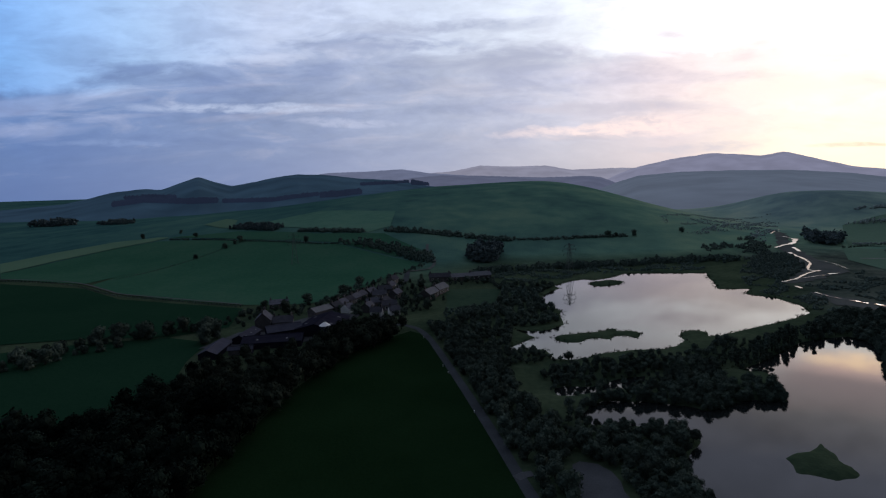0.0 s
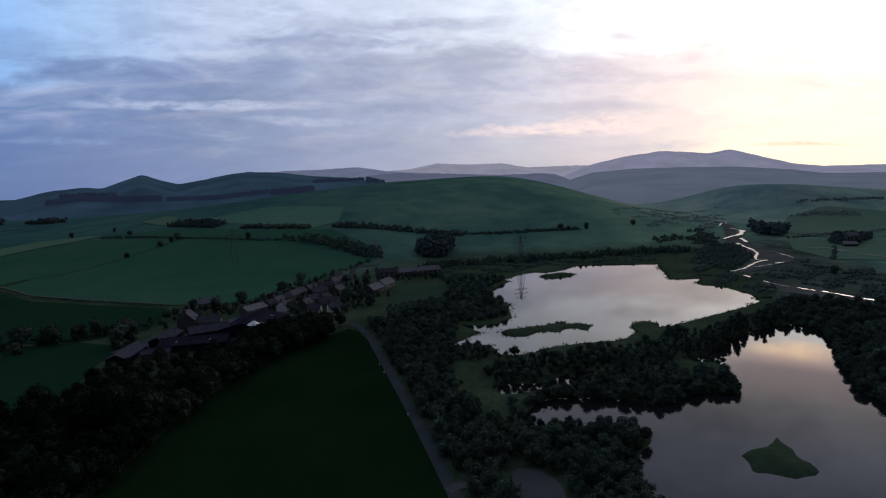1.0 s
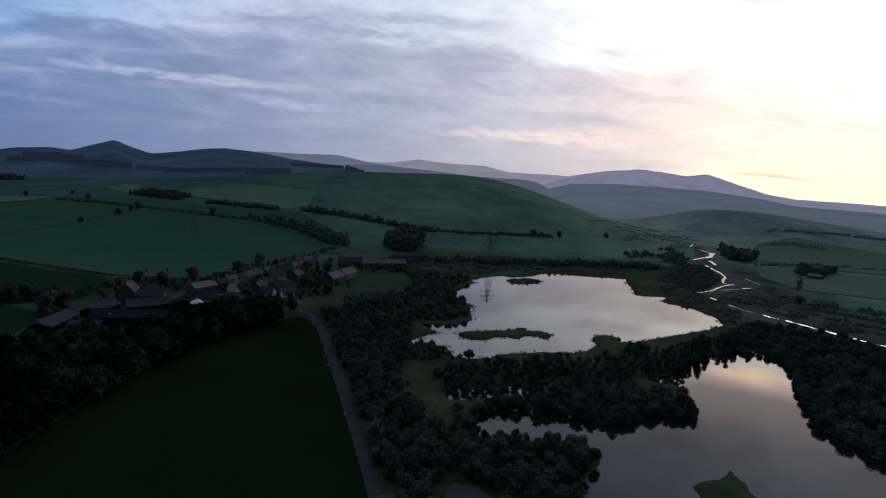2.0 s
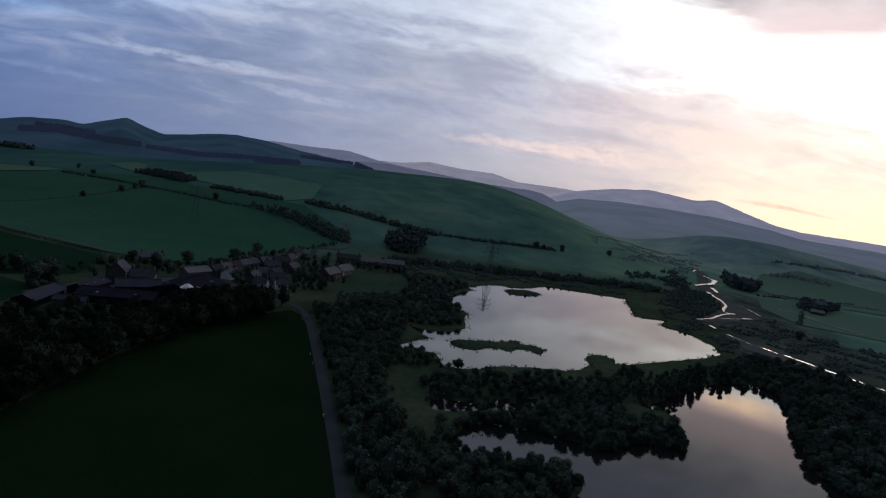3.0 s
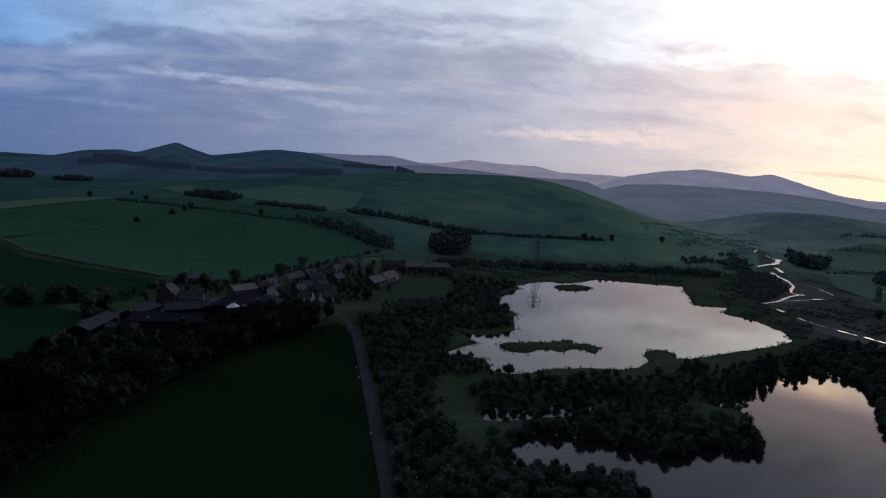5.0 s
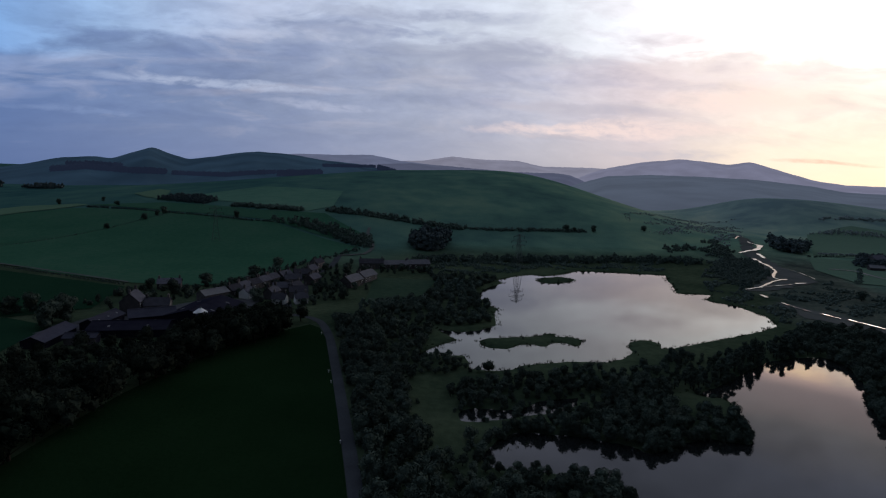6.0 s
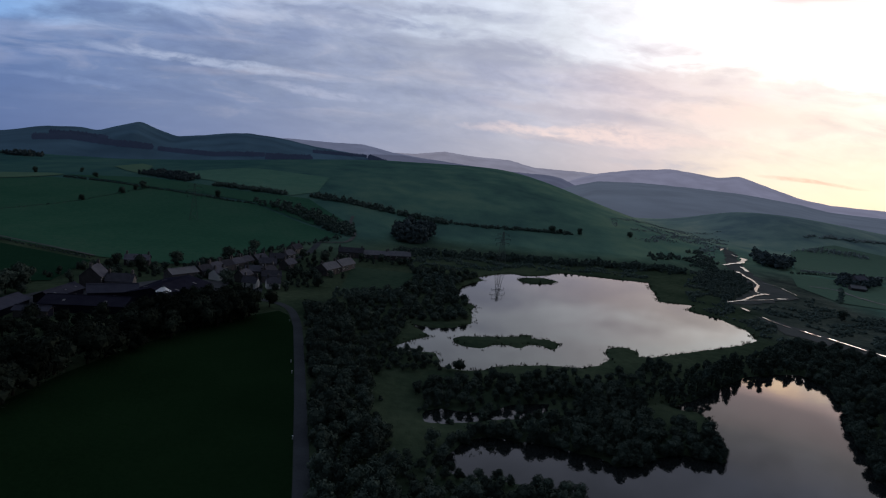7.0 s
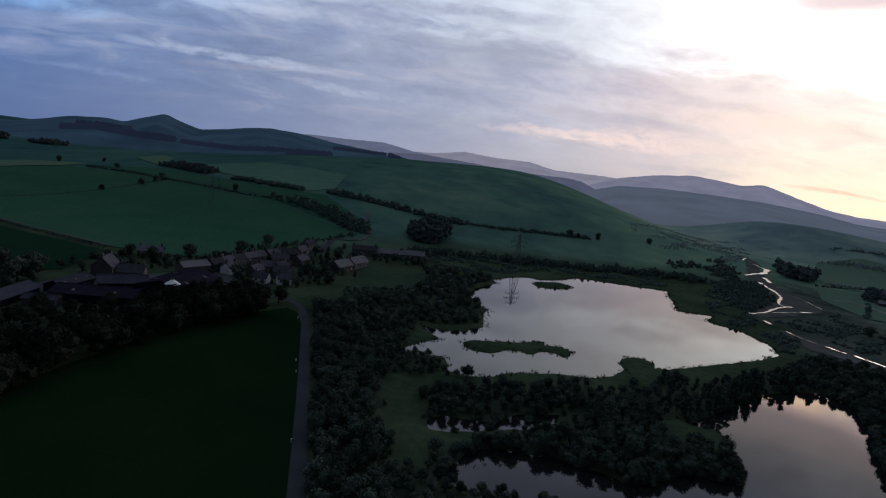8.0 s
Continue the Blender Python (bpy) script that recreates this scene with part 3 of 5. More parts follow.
# ---- distance: hills too far to shift ----
def ridge(name, reach, crest, mat, label, seed, depth=700.0):
    """A range of hills: a crest line given as bearing and slope to it in degrees, falling towards the valley."""
    rng = np.random.RandomState(seed)
    grid = np.linspace(crest[0][0], crest[-1][0], 240)
    k = np.ones(3) / 3
    el = np.convolve(np.pad(np.interp(grid, [c[0] for c in crest], [c[1] for c in crest]), 1, mode="edge"), k, mode="valid")
    el = el + np.convolve(rng.uniform(-1, 1, 242), k, mode="valid") * 0.028
    lumps = [(rng.uniform(0.02, 0.4), rng.uniform(0, 6.3), rng.uniform(0.002, 0.006)) for _ in range(6)]

    def surface(az, r):
        top = 62 + reach * np.tan(np.radians(np.interp(az, grid, el)))
        u = np.clip((reach - r) / depth, -1, 1)
        fall = np.where(u < 0, 1 + 0.3 * u, np.cos(u * np.pi / 2) ** 0.62)
        wave = sum(np.sin(az * a * 5 + b + r * c) for a, b, c in lumps) * 0.0035 * np.sin(np.clip(u, 0, 1) * np.pi)
        return -20 + (top + 20) * (fall + wave)

    rows = []
    for r in np.concatenate([[reach + 700], np.linspace(reach + 120, reach - depth, 26)]):
        rows.append(np.stack([r * np.sin(np.radians(grid)), r * np.cos(np.radians(grid)), surface(grid, r)], 1))
    v = np.concatenate(rows)
    i = np.arange(len(v)).reshape(len(rows), -1)
    f = np.stack([i[:-1, :-1].ravel(), i[:-1, 1:].ravel(), i[1:, 1:].ravel(), i[1:, :-1].ravel()], 1)
    me = mesh_of(name, v, f[:, ::-1], mat)
    me.polygons.foreach_set("use_smooth", [True] * len(me.polygons))
    tagged(new(name, me), label, "hills", kind="structure")
    return surface


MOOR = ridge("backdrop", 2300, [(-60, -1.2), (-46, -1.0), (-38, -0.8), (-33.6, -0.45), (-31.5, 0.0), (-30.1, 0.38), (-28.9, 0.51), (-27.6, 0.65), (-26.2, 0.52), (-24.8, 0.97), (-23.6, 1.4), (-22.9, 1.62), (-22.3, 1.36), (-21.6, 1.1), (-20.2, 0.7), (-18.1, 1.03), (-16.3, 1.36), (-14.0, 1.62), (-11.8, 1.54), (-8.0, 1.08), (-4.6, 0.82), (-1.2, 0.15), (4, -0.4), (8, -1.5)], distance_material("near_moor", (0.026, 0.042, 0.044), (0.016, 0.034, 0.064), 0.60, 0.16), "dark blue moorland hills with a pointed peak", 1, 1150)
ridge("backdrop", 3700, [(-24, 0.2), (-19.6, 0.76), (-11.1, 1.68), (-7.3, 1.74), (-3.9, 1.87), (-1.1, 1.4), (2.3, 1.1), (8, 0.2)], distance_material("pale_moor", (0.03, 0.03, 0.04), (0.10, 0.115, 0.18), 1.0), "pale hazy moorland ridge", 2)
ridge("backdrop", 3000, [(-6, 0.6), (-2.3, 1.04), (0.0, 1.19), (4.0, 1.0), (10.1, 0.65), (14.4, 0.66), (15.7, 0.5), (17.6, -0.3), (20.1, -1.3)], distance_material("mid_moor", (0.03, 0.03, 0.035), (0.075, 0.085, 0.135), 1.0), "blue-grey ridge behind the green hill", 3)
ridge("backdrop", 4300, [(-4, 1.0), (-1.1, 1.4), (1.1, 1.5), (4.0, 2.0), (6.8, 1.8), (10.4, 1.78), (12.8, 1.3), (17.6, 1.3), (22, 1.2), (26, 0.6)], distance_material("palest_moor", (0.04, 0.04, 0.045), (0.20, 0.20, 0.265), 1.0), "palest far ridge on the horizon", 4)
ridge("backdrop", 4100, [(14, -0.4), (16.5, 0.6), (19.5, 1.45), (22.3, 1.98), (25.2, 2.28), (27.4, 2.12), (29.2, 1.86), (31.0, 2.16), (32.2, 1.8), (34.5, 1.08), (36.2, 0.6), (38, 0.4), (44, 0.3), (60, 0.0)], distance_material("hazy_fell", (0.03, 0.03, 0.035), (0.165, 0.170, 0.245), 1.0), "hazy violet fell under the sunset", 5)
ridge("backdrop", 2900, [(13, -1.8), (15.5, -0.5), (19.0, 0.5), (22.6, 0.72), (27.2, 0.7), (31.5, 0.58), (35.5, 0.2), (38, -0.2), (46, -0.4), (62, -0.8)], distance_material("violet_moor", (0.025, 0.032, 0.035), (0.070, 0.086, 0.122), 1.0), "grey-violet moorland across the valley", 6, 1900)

# ---- fields ----
FIELDS = [
    ("meadow", "broad green hillside pasture above the village", [(-291, 602), (-194, 565), (-119, 532), (-97, 527), (-40, 468), (-15, 444), (-39, 403), (-63, 336), (-80, 319), (-116, 322), (-170, 346), (-213, 370), (-259, 411), (-260, 442), (-235, 504)]),
    ("meadow", "green hillside pasture beside a hedge with lone trees", [(-382, 485), (-367, 534), (-340, 582), (-305, 606), (-200, 565), (-235, 504), (-263, 438), (-269, 419), (-322, 441), (-359, 455)]),
    ("hay", "long pale strip of ripening crop", [(-426, 541), (-405, 592), (-369, 632), (-319, 636), (-302, 626), (-313, 610), (-342, 585), (-371, 540), (-385, 488)]),
    ("hay", "small pale field beside a dark plantation", [(-295, 703), (-280, 736), (-255, 708), (-237, 641), (-263, 664)]),
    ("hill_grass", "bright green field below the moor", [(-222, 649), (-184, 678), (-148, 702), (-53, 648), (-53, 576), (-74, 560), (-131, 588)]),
    ("meadow", "pasture between two hedges on the slope", [(-302, 626), (-224, 618), (-127, 568), (-74, 556), (-57, 552), (-19, 492), (-40, 473), (-97, 531), (-195, 568)]),
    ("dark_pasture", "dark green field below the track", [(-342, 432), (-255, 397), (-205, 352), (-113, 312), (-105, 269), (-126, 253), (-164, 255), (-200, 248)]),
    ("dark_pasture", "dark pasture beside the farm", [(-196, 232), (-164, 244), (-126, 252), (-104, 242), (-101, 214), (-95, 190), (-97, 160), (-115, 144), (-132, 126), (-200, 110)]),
    ("grass", "small paddock beside the village", [(1, 352), (35, 348), (25, 295), (1, 288)]),
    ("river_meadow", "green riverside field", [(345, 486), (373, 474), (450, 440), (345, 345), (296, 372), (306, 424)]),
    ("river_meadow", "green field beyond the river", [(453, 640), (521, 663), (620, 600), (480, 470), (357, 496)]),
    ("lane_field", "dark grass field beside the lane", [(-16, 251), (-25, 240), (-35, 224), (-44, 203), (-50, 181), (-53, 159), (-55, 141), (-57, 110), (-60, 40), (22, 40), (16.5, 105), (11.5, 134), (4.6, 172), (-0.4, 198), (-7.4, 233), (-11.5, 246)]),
]
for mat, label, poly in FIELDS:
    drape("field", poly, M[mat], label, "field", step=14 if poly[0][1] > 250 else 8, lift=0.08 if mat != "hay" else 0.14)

ROAD = [(-42, 268), (-30, 267), (-20, 263), (-15.5, 259), (-11.5, 252), (-6, 233), (1, 198), (6, 172), (10, 151), (13, 134), (15, 121), (18, 105), (24, 70), (30, 30)]
strip("road", ROAD, 2.9, M["asphalt"], "narrow grey country lane beside the field", "road")

strip("road", [(14.5, 119), (16.5, 120.5), (18.5, 121)], 2.4, M["gravel"], "short gravel spur off the lane", "road", lift=0.16, ragged=0.1)
drape("gravel_yard", frayed([(27, 100), (27, 119), (28, 124.6), (30, 125.4), (34, 124), (36, 121), (36.6, 116), (36, 100)], 3, 0.5), M["gravel"], "grey gravel parking place among the scrub", "gravel", step=4, lift=0.10)
strip("track", [(-420, 470), (-359, 455), (-301, 437), (-267, 417), (-233, 387), (-213, 370), (-172, 350), (-117, 323)], 1.6, M["pale_gravel"], "pale farm track along a hillside hedge", "track", lift=0.5, step=8)
strip("track", [(-27, 417), (-11, 424), (-7, 453), (-11, 472), (-14, 491), (-14, 509)], 2.5, M["pale_gravel"], "pale dirt track climbing from the village", "track", lift=0.5, step=8)
strip("village_street", [(-28, 261), (-32, 285), (-38, 305), (-40, 325), (-34, 350), (-27, 380), (-27, 417)], 4.0, M["asphalt"], "grey village street", "road", lift=0.2)
drape("farmyard", [(-104, 232), (-96, 258), (-80, 270), (-66, 292), (-44, 290), (-46, 262), (-44, 246), (-66, 236)], M["gravel"], "dark concrete farmyard between the sheds", "yard", step=8, lift=0.15)
# river and its shingle
drape("river_bank", frayed([(345, 590), (350, 575), (316, 514), (292, 450), (279, 400), (270, 374), (240, 352), (205, 337), (206, 344), (238, 372), (252, 398), (272, 440), (292, 490)], 7, 2.0), M["shingle"], "bare shingle bank of the braided river", "river bank", step=10, lift=0.06)
drape("river_bank", frayed([(203, 311), (208, 306), (212, 290), (217, 277), (221, 262), (228, 246), (214, 244), (206, 262), (200, 273), (194, 276), (198, 290)], 4, 1.2), M["shingle"], "shingle bank beside the river channel", "river bank", step=6, lift=0.06)
for line, wide in (
    ([(334, 577), (352, 590), (358, 602), (346, 588), (327, 562)], (1.2, 1.2)),
    ([(331, 549), (331, 536)], (1.2, 1.9)),
    ([(334, 534), (328, 525), (318, 512), (311, 505), (302, 499), (288, 488)], (6.8, 1.9)),
    ([(304, 488), (297, 468)], (3.1, 5.0)),
    ([(286, 464), (281, 446), (277, 430), (269, 412), (257, 395), (250, 384), (250, 376)], (3.1, 1.9)),
    ([(254, 378), (246, 374), (234, 364), (221, 351), (207, 342)], (2.5, 1.6)),
    ([(206, 342), (230, 354), (246, 361)], (1.2, 0.9)),
    ([(250, 364), (259, 367)], (1.9, 1.2)),
    ([(276, 430), (284, 416), (276, 382)], (0.6, 0.6)),
    ([(205.8, 327), (205.2, 320)], (1.9, 2.5)),
    ([(204.6, 308), (204.7, 298), (206.3, 289)], (1.0, 1.2)),
    ([(208, 286), (210.8, 277)], (1.1, 1.6)),
    ([(212.8, 275), (215.4, 265), (218, 255), (224, 238), (240, 205)], (1.6, 1.9)),
):
    strip("water", line, (wide[0] * 0.72, wide[1] * 0.72), M["water"], "bright shallow river channel over shingle", "river", lift=0.35, ragged=0.55, step=2.5, far=0.0009)


# ---- trees ----
def crown(rng, h, w, leaves, size, low=0.25, lobes=7):
    """Leaf clumps over a handful of lobes, with a darker uneven core."""
    verts, faces = [], []
    centres = []
    for k in range(lobes):
        a, u = rng.uniform(0, 2 * math.pi), rng.uniform(0, 1) ** 0.6
        z = h * rng.uniform(low + 0.15, 0.82)
        taper = 1 - 0.75 * max(0.0, (z / h - 0.5) / 0.5) ** 2
        r = w * rng.uniform(0.20, 0.30)
        centres.append((math.cos(a) * (w * 0.5 * taper - r * 0.6) * u, math.sin(a) * (w * 0.5 * taper - r * 0.6) * u, z, r))
    centres.append((0, 0, h * 0.84, w * 0.17))
    centres.append((0, 0, h * (0.5 + low / 2), w * 0.30))
    bm = bmesh.new()
    bmesh.ops.create_icosphere(bm, subdivisions=1, radius=1)
    ball = [v.co.copy() for v in bm.verts]
    tris = [[v.index for v in f.verts] for f in bm.faces]
    bm.free()
    for x, y, z, r in centres:
        b = len(verts)
        for p in ball:
            k = r * rng.uniform(0.66, 0.86)
            verts.append((x + p.x * k, y + p.y * k, z + p.z * k * 0.95))
        faces += [[b + i for i in f] for f in tris]
    weight = [c[3] ** 2 for c in centres]
    for _ in range(leaves):
        x, y, z, r = rng.choices(centres, weight)[0]
        d = Vector((rng.gauss(0, 1), rng.gauss(0, 1), rng.gauss(0.25, 1))).normalized()
        c = Vector((x, y, z)) + d * r * rng.uniform(0.82, 1.12)
        n = (d + 0.4 * Vector((rng.gauss(0, 1), rng.gauss(0, 1), rng.gauss(0, 1)))).normalized()
        s = size * rng.uniform(0.55, 1.25)
        e = n.orthogonal().normalized()
        e.rotate(Matrix.Rotation(rng.uniform(0, 6.28), 3, n))
        g = n.cross(e)
        b = len(verts)
        verts += [tuple(c + e * s), tuple(c + g * s * 0.7 + n * s * 0.25), tuple(c - e * s * 0.9), tuple(c - g * s * 0.7 + n * s * 0.2)]
        faces.append([b, b + 1, b + 2, b + 3])
    return verts, faces


def limb(bm, a, b, ra, rb, sides=6):
    a, b = Vector(a), Vector(b)
    turn = (b - a).to_track_quat("Z", "Y").to_matrix()
    rings = []
    for p, r in ((a, ra), (b, rb)):
        rings.append([bm.verts.new(p + turn @ Vector((math.cos(6.2832 * i / sides) * r, math.sin(6.2832 * i / sides) * r, 0))) for i in range(sides)])
    for i in range(sides):
        bm.faces.new([rings[0][i], rings[0][(i + 1) % sides], rings[1][(i + 1) % sides], rings[1][i]])
    bm.faces.new(rings[1])


def trunk_mesh(rng, h, w, low):
    bm = bmesh.new()
    r = 0.028 * h + 0.03
    bend = (rng.uniform(-0.04, 0.04) * h, rng.uniform(-0.04, 0.04) * h)
    limb(bm, (0, 0, -0.4), (bend[0] * 0.5, bend[1] * 0.5, h * 0.35), r * 1.2, r * 0.8)
    limb(bm, (bend[0] * 0.5, bend[1] * 0.5, h * 0.33), (bend[0], bend[1], h * 0.8), r * 0.8, r * 0.25)
    for k in range(5):
        a, z = 6.28 * (k + rng.uniform(-0.3, 0.3)) / 5, h * rng.uniform(low, 0.55)
        limb(bm, (bend[0] * 0.5, bend[1] * 0.5, z), (math.cos(a) * w * 0.32, math.sin(a) * w * 0.32, z + h * 0.2), r * 0.45, r * 0.12, 5)
    return finish(bm, "trunk", M["bark"])


def tree_kind(name, seed, h, w, leaves, size, label, category, mat, low=0.22, lobes=7):
    rng = random.Random(seed)
    v, f = crown(rng, h, w, leaves, size, low, lobes)
    return (name, trunk_mesh(rng, h, w, low), mesh_of("crown", v, f, mat), label, category)


def plant(kind, x, y, scale, turn, group, tall=1.0):
    name, trunk, top, label, category = kind
    m = Matrix.Translation((x, y, at(x, y))) @ Matrix.Rotation(turn, 4, "Z") @ Matrix.Diagonal((scale, scale, scale * tall, 1))
    ob = empty(name, m, label, category, group)
    part("trunk", trunk, None, ob)
    part("crown", top, None, ob)
    return ob


def scatter(poly, gap, rng, clear=1.5, tries=16):
    """Random places inside a polygon, about gap apart, clear of water."""
    x0, x1 = min(p[0] for p in poly), max(p[0] for p in poly)
    y0, y1 = min(p[1] for p in poly), max(p[1] for p in poly)
    n = int((x1 - x0) * (y1 - y0) / (gap * gap) * tries)
    xs = np.array([rng.uniform(x0, x1) for _ in range(n)])
    ys = np.array([rng.uniform(y0, y1) for _ in range(n)])
    ok = (signed(xs, ys, poly) < 0) & (shore(xs, ys) > clear)
    cells, out = {}, []
    for x, y in zip(xs[ok].tolist(), ys[ok].tolist()):
        cx, cy = int(x // gap), int(y // gap)
        if all(math.dist((x, y), q) >= gap * 0.82 for i in (-1, 0, 1) for j in (-1, 0, 1) for q in cells.get((cx + i, cy + j), ())):
            cells.setdefault((cx, cy), []).append((x, y))
            out.append((x, y))
    return out


def along(points, gap, spread, rng):
    out = []
    for a, b in zip(points, points[1:]):
        n = max(1, int(math.dist(a, b) / gap))
        for i in range(n):
            u = (i + rng.random()) / n
            out.append((a[0] + (b[0] - a[0]) * u + rng.gauss(0, spread), a[1] + (b[1] - a[1]) * u + rng.gauss(0, spread)))
    return out


LEAF, SCRUB = M["leaf"], M["leaf_scrub"]
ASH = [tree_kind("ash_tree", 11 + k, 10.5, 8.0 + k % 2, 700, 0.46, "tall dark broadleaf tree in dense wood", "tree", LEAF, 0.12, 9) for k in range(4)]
PALE_WOOD = [tree_kind("pale_wood_tree", 251 + k, 9.5, 8.5 + k % 2, 700, 0.44, "round-crowned olive-green tree in dense wood", "tree", M["leaf_pale_wood"], 0.10, 9) for k in range(4)]
HAWTHORN = [tree_kind("hawthorn_tree", 131 + k, 4.2, 4.4, 560, 0.28, "dense rounded hawthorn beside the lane", "tree", SCRUB, 0.03, 7) for k in range(4)]
SALLOW = [tree_kind("sallow_tree", 151 + k, 3.6, 4.8, 520, 0.29, "spreading grey-green sallow near the lake", "tree", SCRUB, 0.0, 7) for k in range(4)]
OSIER = [tree_kind("osier_tree", 191 + k, 4.6, 5.0, 520, 0.31, "bushy osier in wet woodland near the river", "tree", SCRUB, 0.03, 7) for k in range(4)]
BIRCH = [tree_kind("birch_tree", 171 + k, 5.0, 4.6, 540, 0.30, "slender birch in the belt between two waters", "tree", SCRUB, 0.08, 7) for k in range(4)]
WILLOW = [tree_kind("willow_tree", 31 + k, 4.6, 4.8, 600, 0.29, "rounded grey-green willow on wet ground", "tree", SCRUB, 0.04, 8) for k in range(5)]
ALDER = [tree_kind("alder_tree", 51 + k, 9.0, 4.2, 560, 0.32, "dark alder on the bank of the pond", "tree", SCRUB, 0.08, 8) for k in range(4)]
BUSH = [tree_kind("gorse_bush", 71 + k, 2.2, 3.0, 240, 0.26, "low dark bush on rough grass", "bush", SCRUB, 0.0, 5) for k in range(3)]
OAK = [tree_kind("oak_tree", 91 + k, 9.5, 9.5, 620, 0.55, "broad round tree beside a farm field", "tree", SCRUB, 0.06, 9) for k in range(3)]
LEANING = [tree_kind("bank_willow", 231 + k, 4.4, 5.0, 560, 0.29, "low willow leaning over the water's edge", "tree", SCRUB, 0.0, 8) for k in range(4)]
GARDEN = [tree_kind("garden_tree", 211 + k, 5.0, 4.6 + k * 0.5, 420, 0.36, "rounded dark garden tree among village houses", "tree", SCRUB, 0.02, 7) for k in range(3)]
rng = random.Random(7)

WOOD = [(-22, 238), (-34, 219), (-43, 199), (-50, 177), (-53, 155), (-56, 125), (-58, 100), (-60, 70), (-140, 70), (-128, 130), (-112, 140), (-100, 146), (-92, 158), (-90, 178), (-90, 196), (-80, 214), (-64, 220), (-48, 226), (-40, 236), (-26, 244)]
for x, y in scatter(WOOD, 5.4, rng):
    tall = 1.0 - 0.4 * float(sst(150, 205, y)) * float(sst(-46, -62, x))
    # lighter leaf copy towards the lane, where the dimming is weaker
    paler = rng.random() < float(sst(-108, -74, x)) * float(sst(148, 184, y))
    plant(rng.choice(PALE_WOOD if paler else ASH), x, y, rng.uniform(0.7, 1.1) * tall, rng.uniform(0, 6.28), "wood beside the lane field", rng.uniform(0.85, 1.15))
HOLT = [(-48, 240), (-36, 232), (-24, 244), (-20, 256), (-30, 260), (-48, 256)]
for x, y in scatter(HOLT, 6, rng):
    plant(rng.choice(PALE_WOOD), x, y, rng.uniform(0.6, 0.8), rng.uniform(0, 6.28), "trees at the end of the lane")
LANE_SIDE = [(-9, 258), (-2.5, 234), (4.2, 198), (9.2, 171), (13, 151), (16, 134), (17.6, 124), (20, 108), (25, 108), (25.6, 125), (30, 129), (26, 148), (22, 172), (18, 200), (12, 230), (6, 258)]
for x, y in scatter(LANE_SIDE, 4.0, rng):
    plant(rng.choice(HAWTHORN), x, y, rng.uniform(0.75, 1.25), rng.uniform(0, 6.28), "scrub along the lane", rng.uniform(0.85, 1.2))
NEAR_BANK = [(24, 148), (36, 150), (48, 148), (58, 144), (66, 140), (64, 130), (54, 112), (50, 95), (38.5, 95), (38.5, 113), (37.6, 121.5), (35, 126), (26, 134)]
for x, y in scatter(NEAR_BANK, 3.1, rng, 0.3):
    plant(rng.choice(WILLOW), x, y, rng.uniform(0.6, 1.0) * (0.6 if x < 50 and y > 138 else 1), rng.uniform(0, 6.28), "willows on the near bank", rng.uniform(0.85, 1.15))
SPIT = [(41, 159), (46, 166), (54, 170), (64, 176), (72, 183), (80, 188), (100, 190), (110, 186), (106, 170), (102, 156), (89, 156), (72, 150), (60, 158)]
for x, y in scatter(SPIT, 3.1, rng, 0.3):
    if signed(x, y, POOL) < 2.5 or (x > 92 and y > 176):
        continue
    plant(rng.choice(WILLOW), x, y, rng.uniform(0.58, 0.92) * (0.6 if signed(x, y, POOL) < 8 or (x > 90 and y > 172) else 1), rng.uniform(0, 6.28), "willows on the wooded spit", rng.uniform(0.85, 1.15))
ISTHMUS = [(34, 178), (46, 177), (54, 182), (68, 186), (96, 188), (116, 198), (134, 210), (156, 220), (180, 248), (164, 254), (122, 238), (104, 226), (84, 209), (72, 201), (53, 196.5), (38, 191), (29, 185)]
for x, y in scatter(ISTHMUS, 3.5, rng, 0.3):
    if signed(x, y, LAKE) < (6.5 if x < 80 else 11.5):
        continue
    kind = rng.choice(ALDER if signed(x, y, POND) < 9 and x > 95 else BIRCH)
    near = x > 95 and float(signed(x, y, POND)) < 14
    plant(kind, x, y, rng.uniform(0.36, 0.56) if near else rng.uniform(0.5, 0.8), rng.uniform(0, 6.28), "trees between the lake and the pond", rng.uniform(0.8, 1.1))
for x, y in scatter([(46, 205), (60, 209), (84, 213), (98, 226), (112, 232), (140, 246), (166, 262), (180, 272), (186, 268), (166, 254), (140, 238), (112, 224), (98, 218), (84, 207), (60, 202), (46, 199)], 2.6, rng, 0.5):
    if signed(x, y, LAKE) > 4.0 or x < 54 or x > 100 or rng.random() < 0.4:
        continue
    plant(rng.choice(BUSH), x, y, rng.uniform(0.15, 0.34), rng.uniform(0, 6.28), "bushes on the lake's south bank")
EAST = [(145, 226), (150, 205), (135, 178), (128, 166), (120, 152), (128, 130), (160, 105), (200, 180), (216, 228), (200, 256), (186, 262), (176, 250)]
for x, y in scatter(EAST, 3.8, rng, 0.5):
    if signed(x, y, LAKE) < 12:
        continue
    edge = float(signed(x, y, POND))
    if edge < 1.0:
        continue
    plant(rng.choice(OSIER if rng.random() < 0.6 else SALLOW), x, y, rng.uniform(0.7, 1.05) * (0.72 + 0.28 * float(sst(3, 12, edge))), rng.uniform(0, 6.28), "trees east of the pond", rng.uniform(0.85, 1.2))


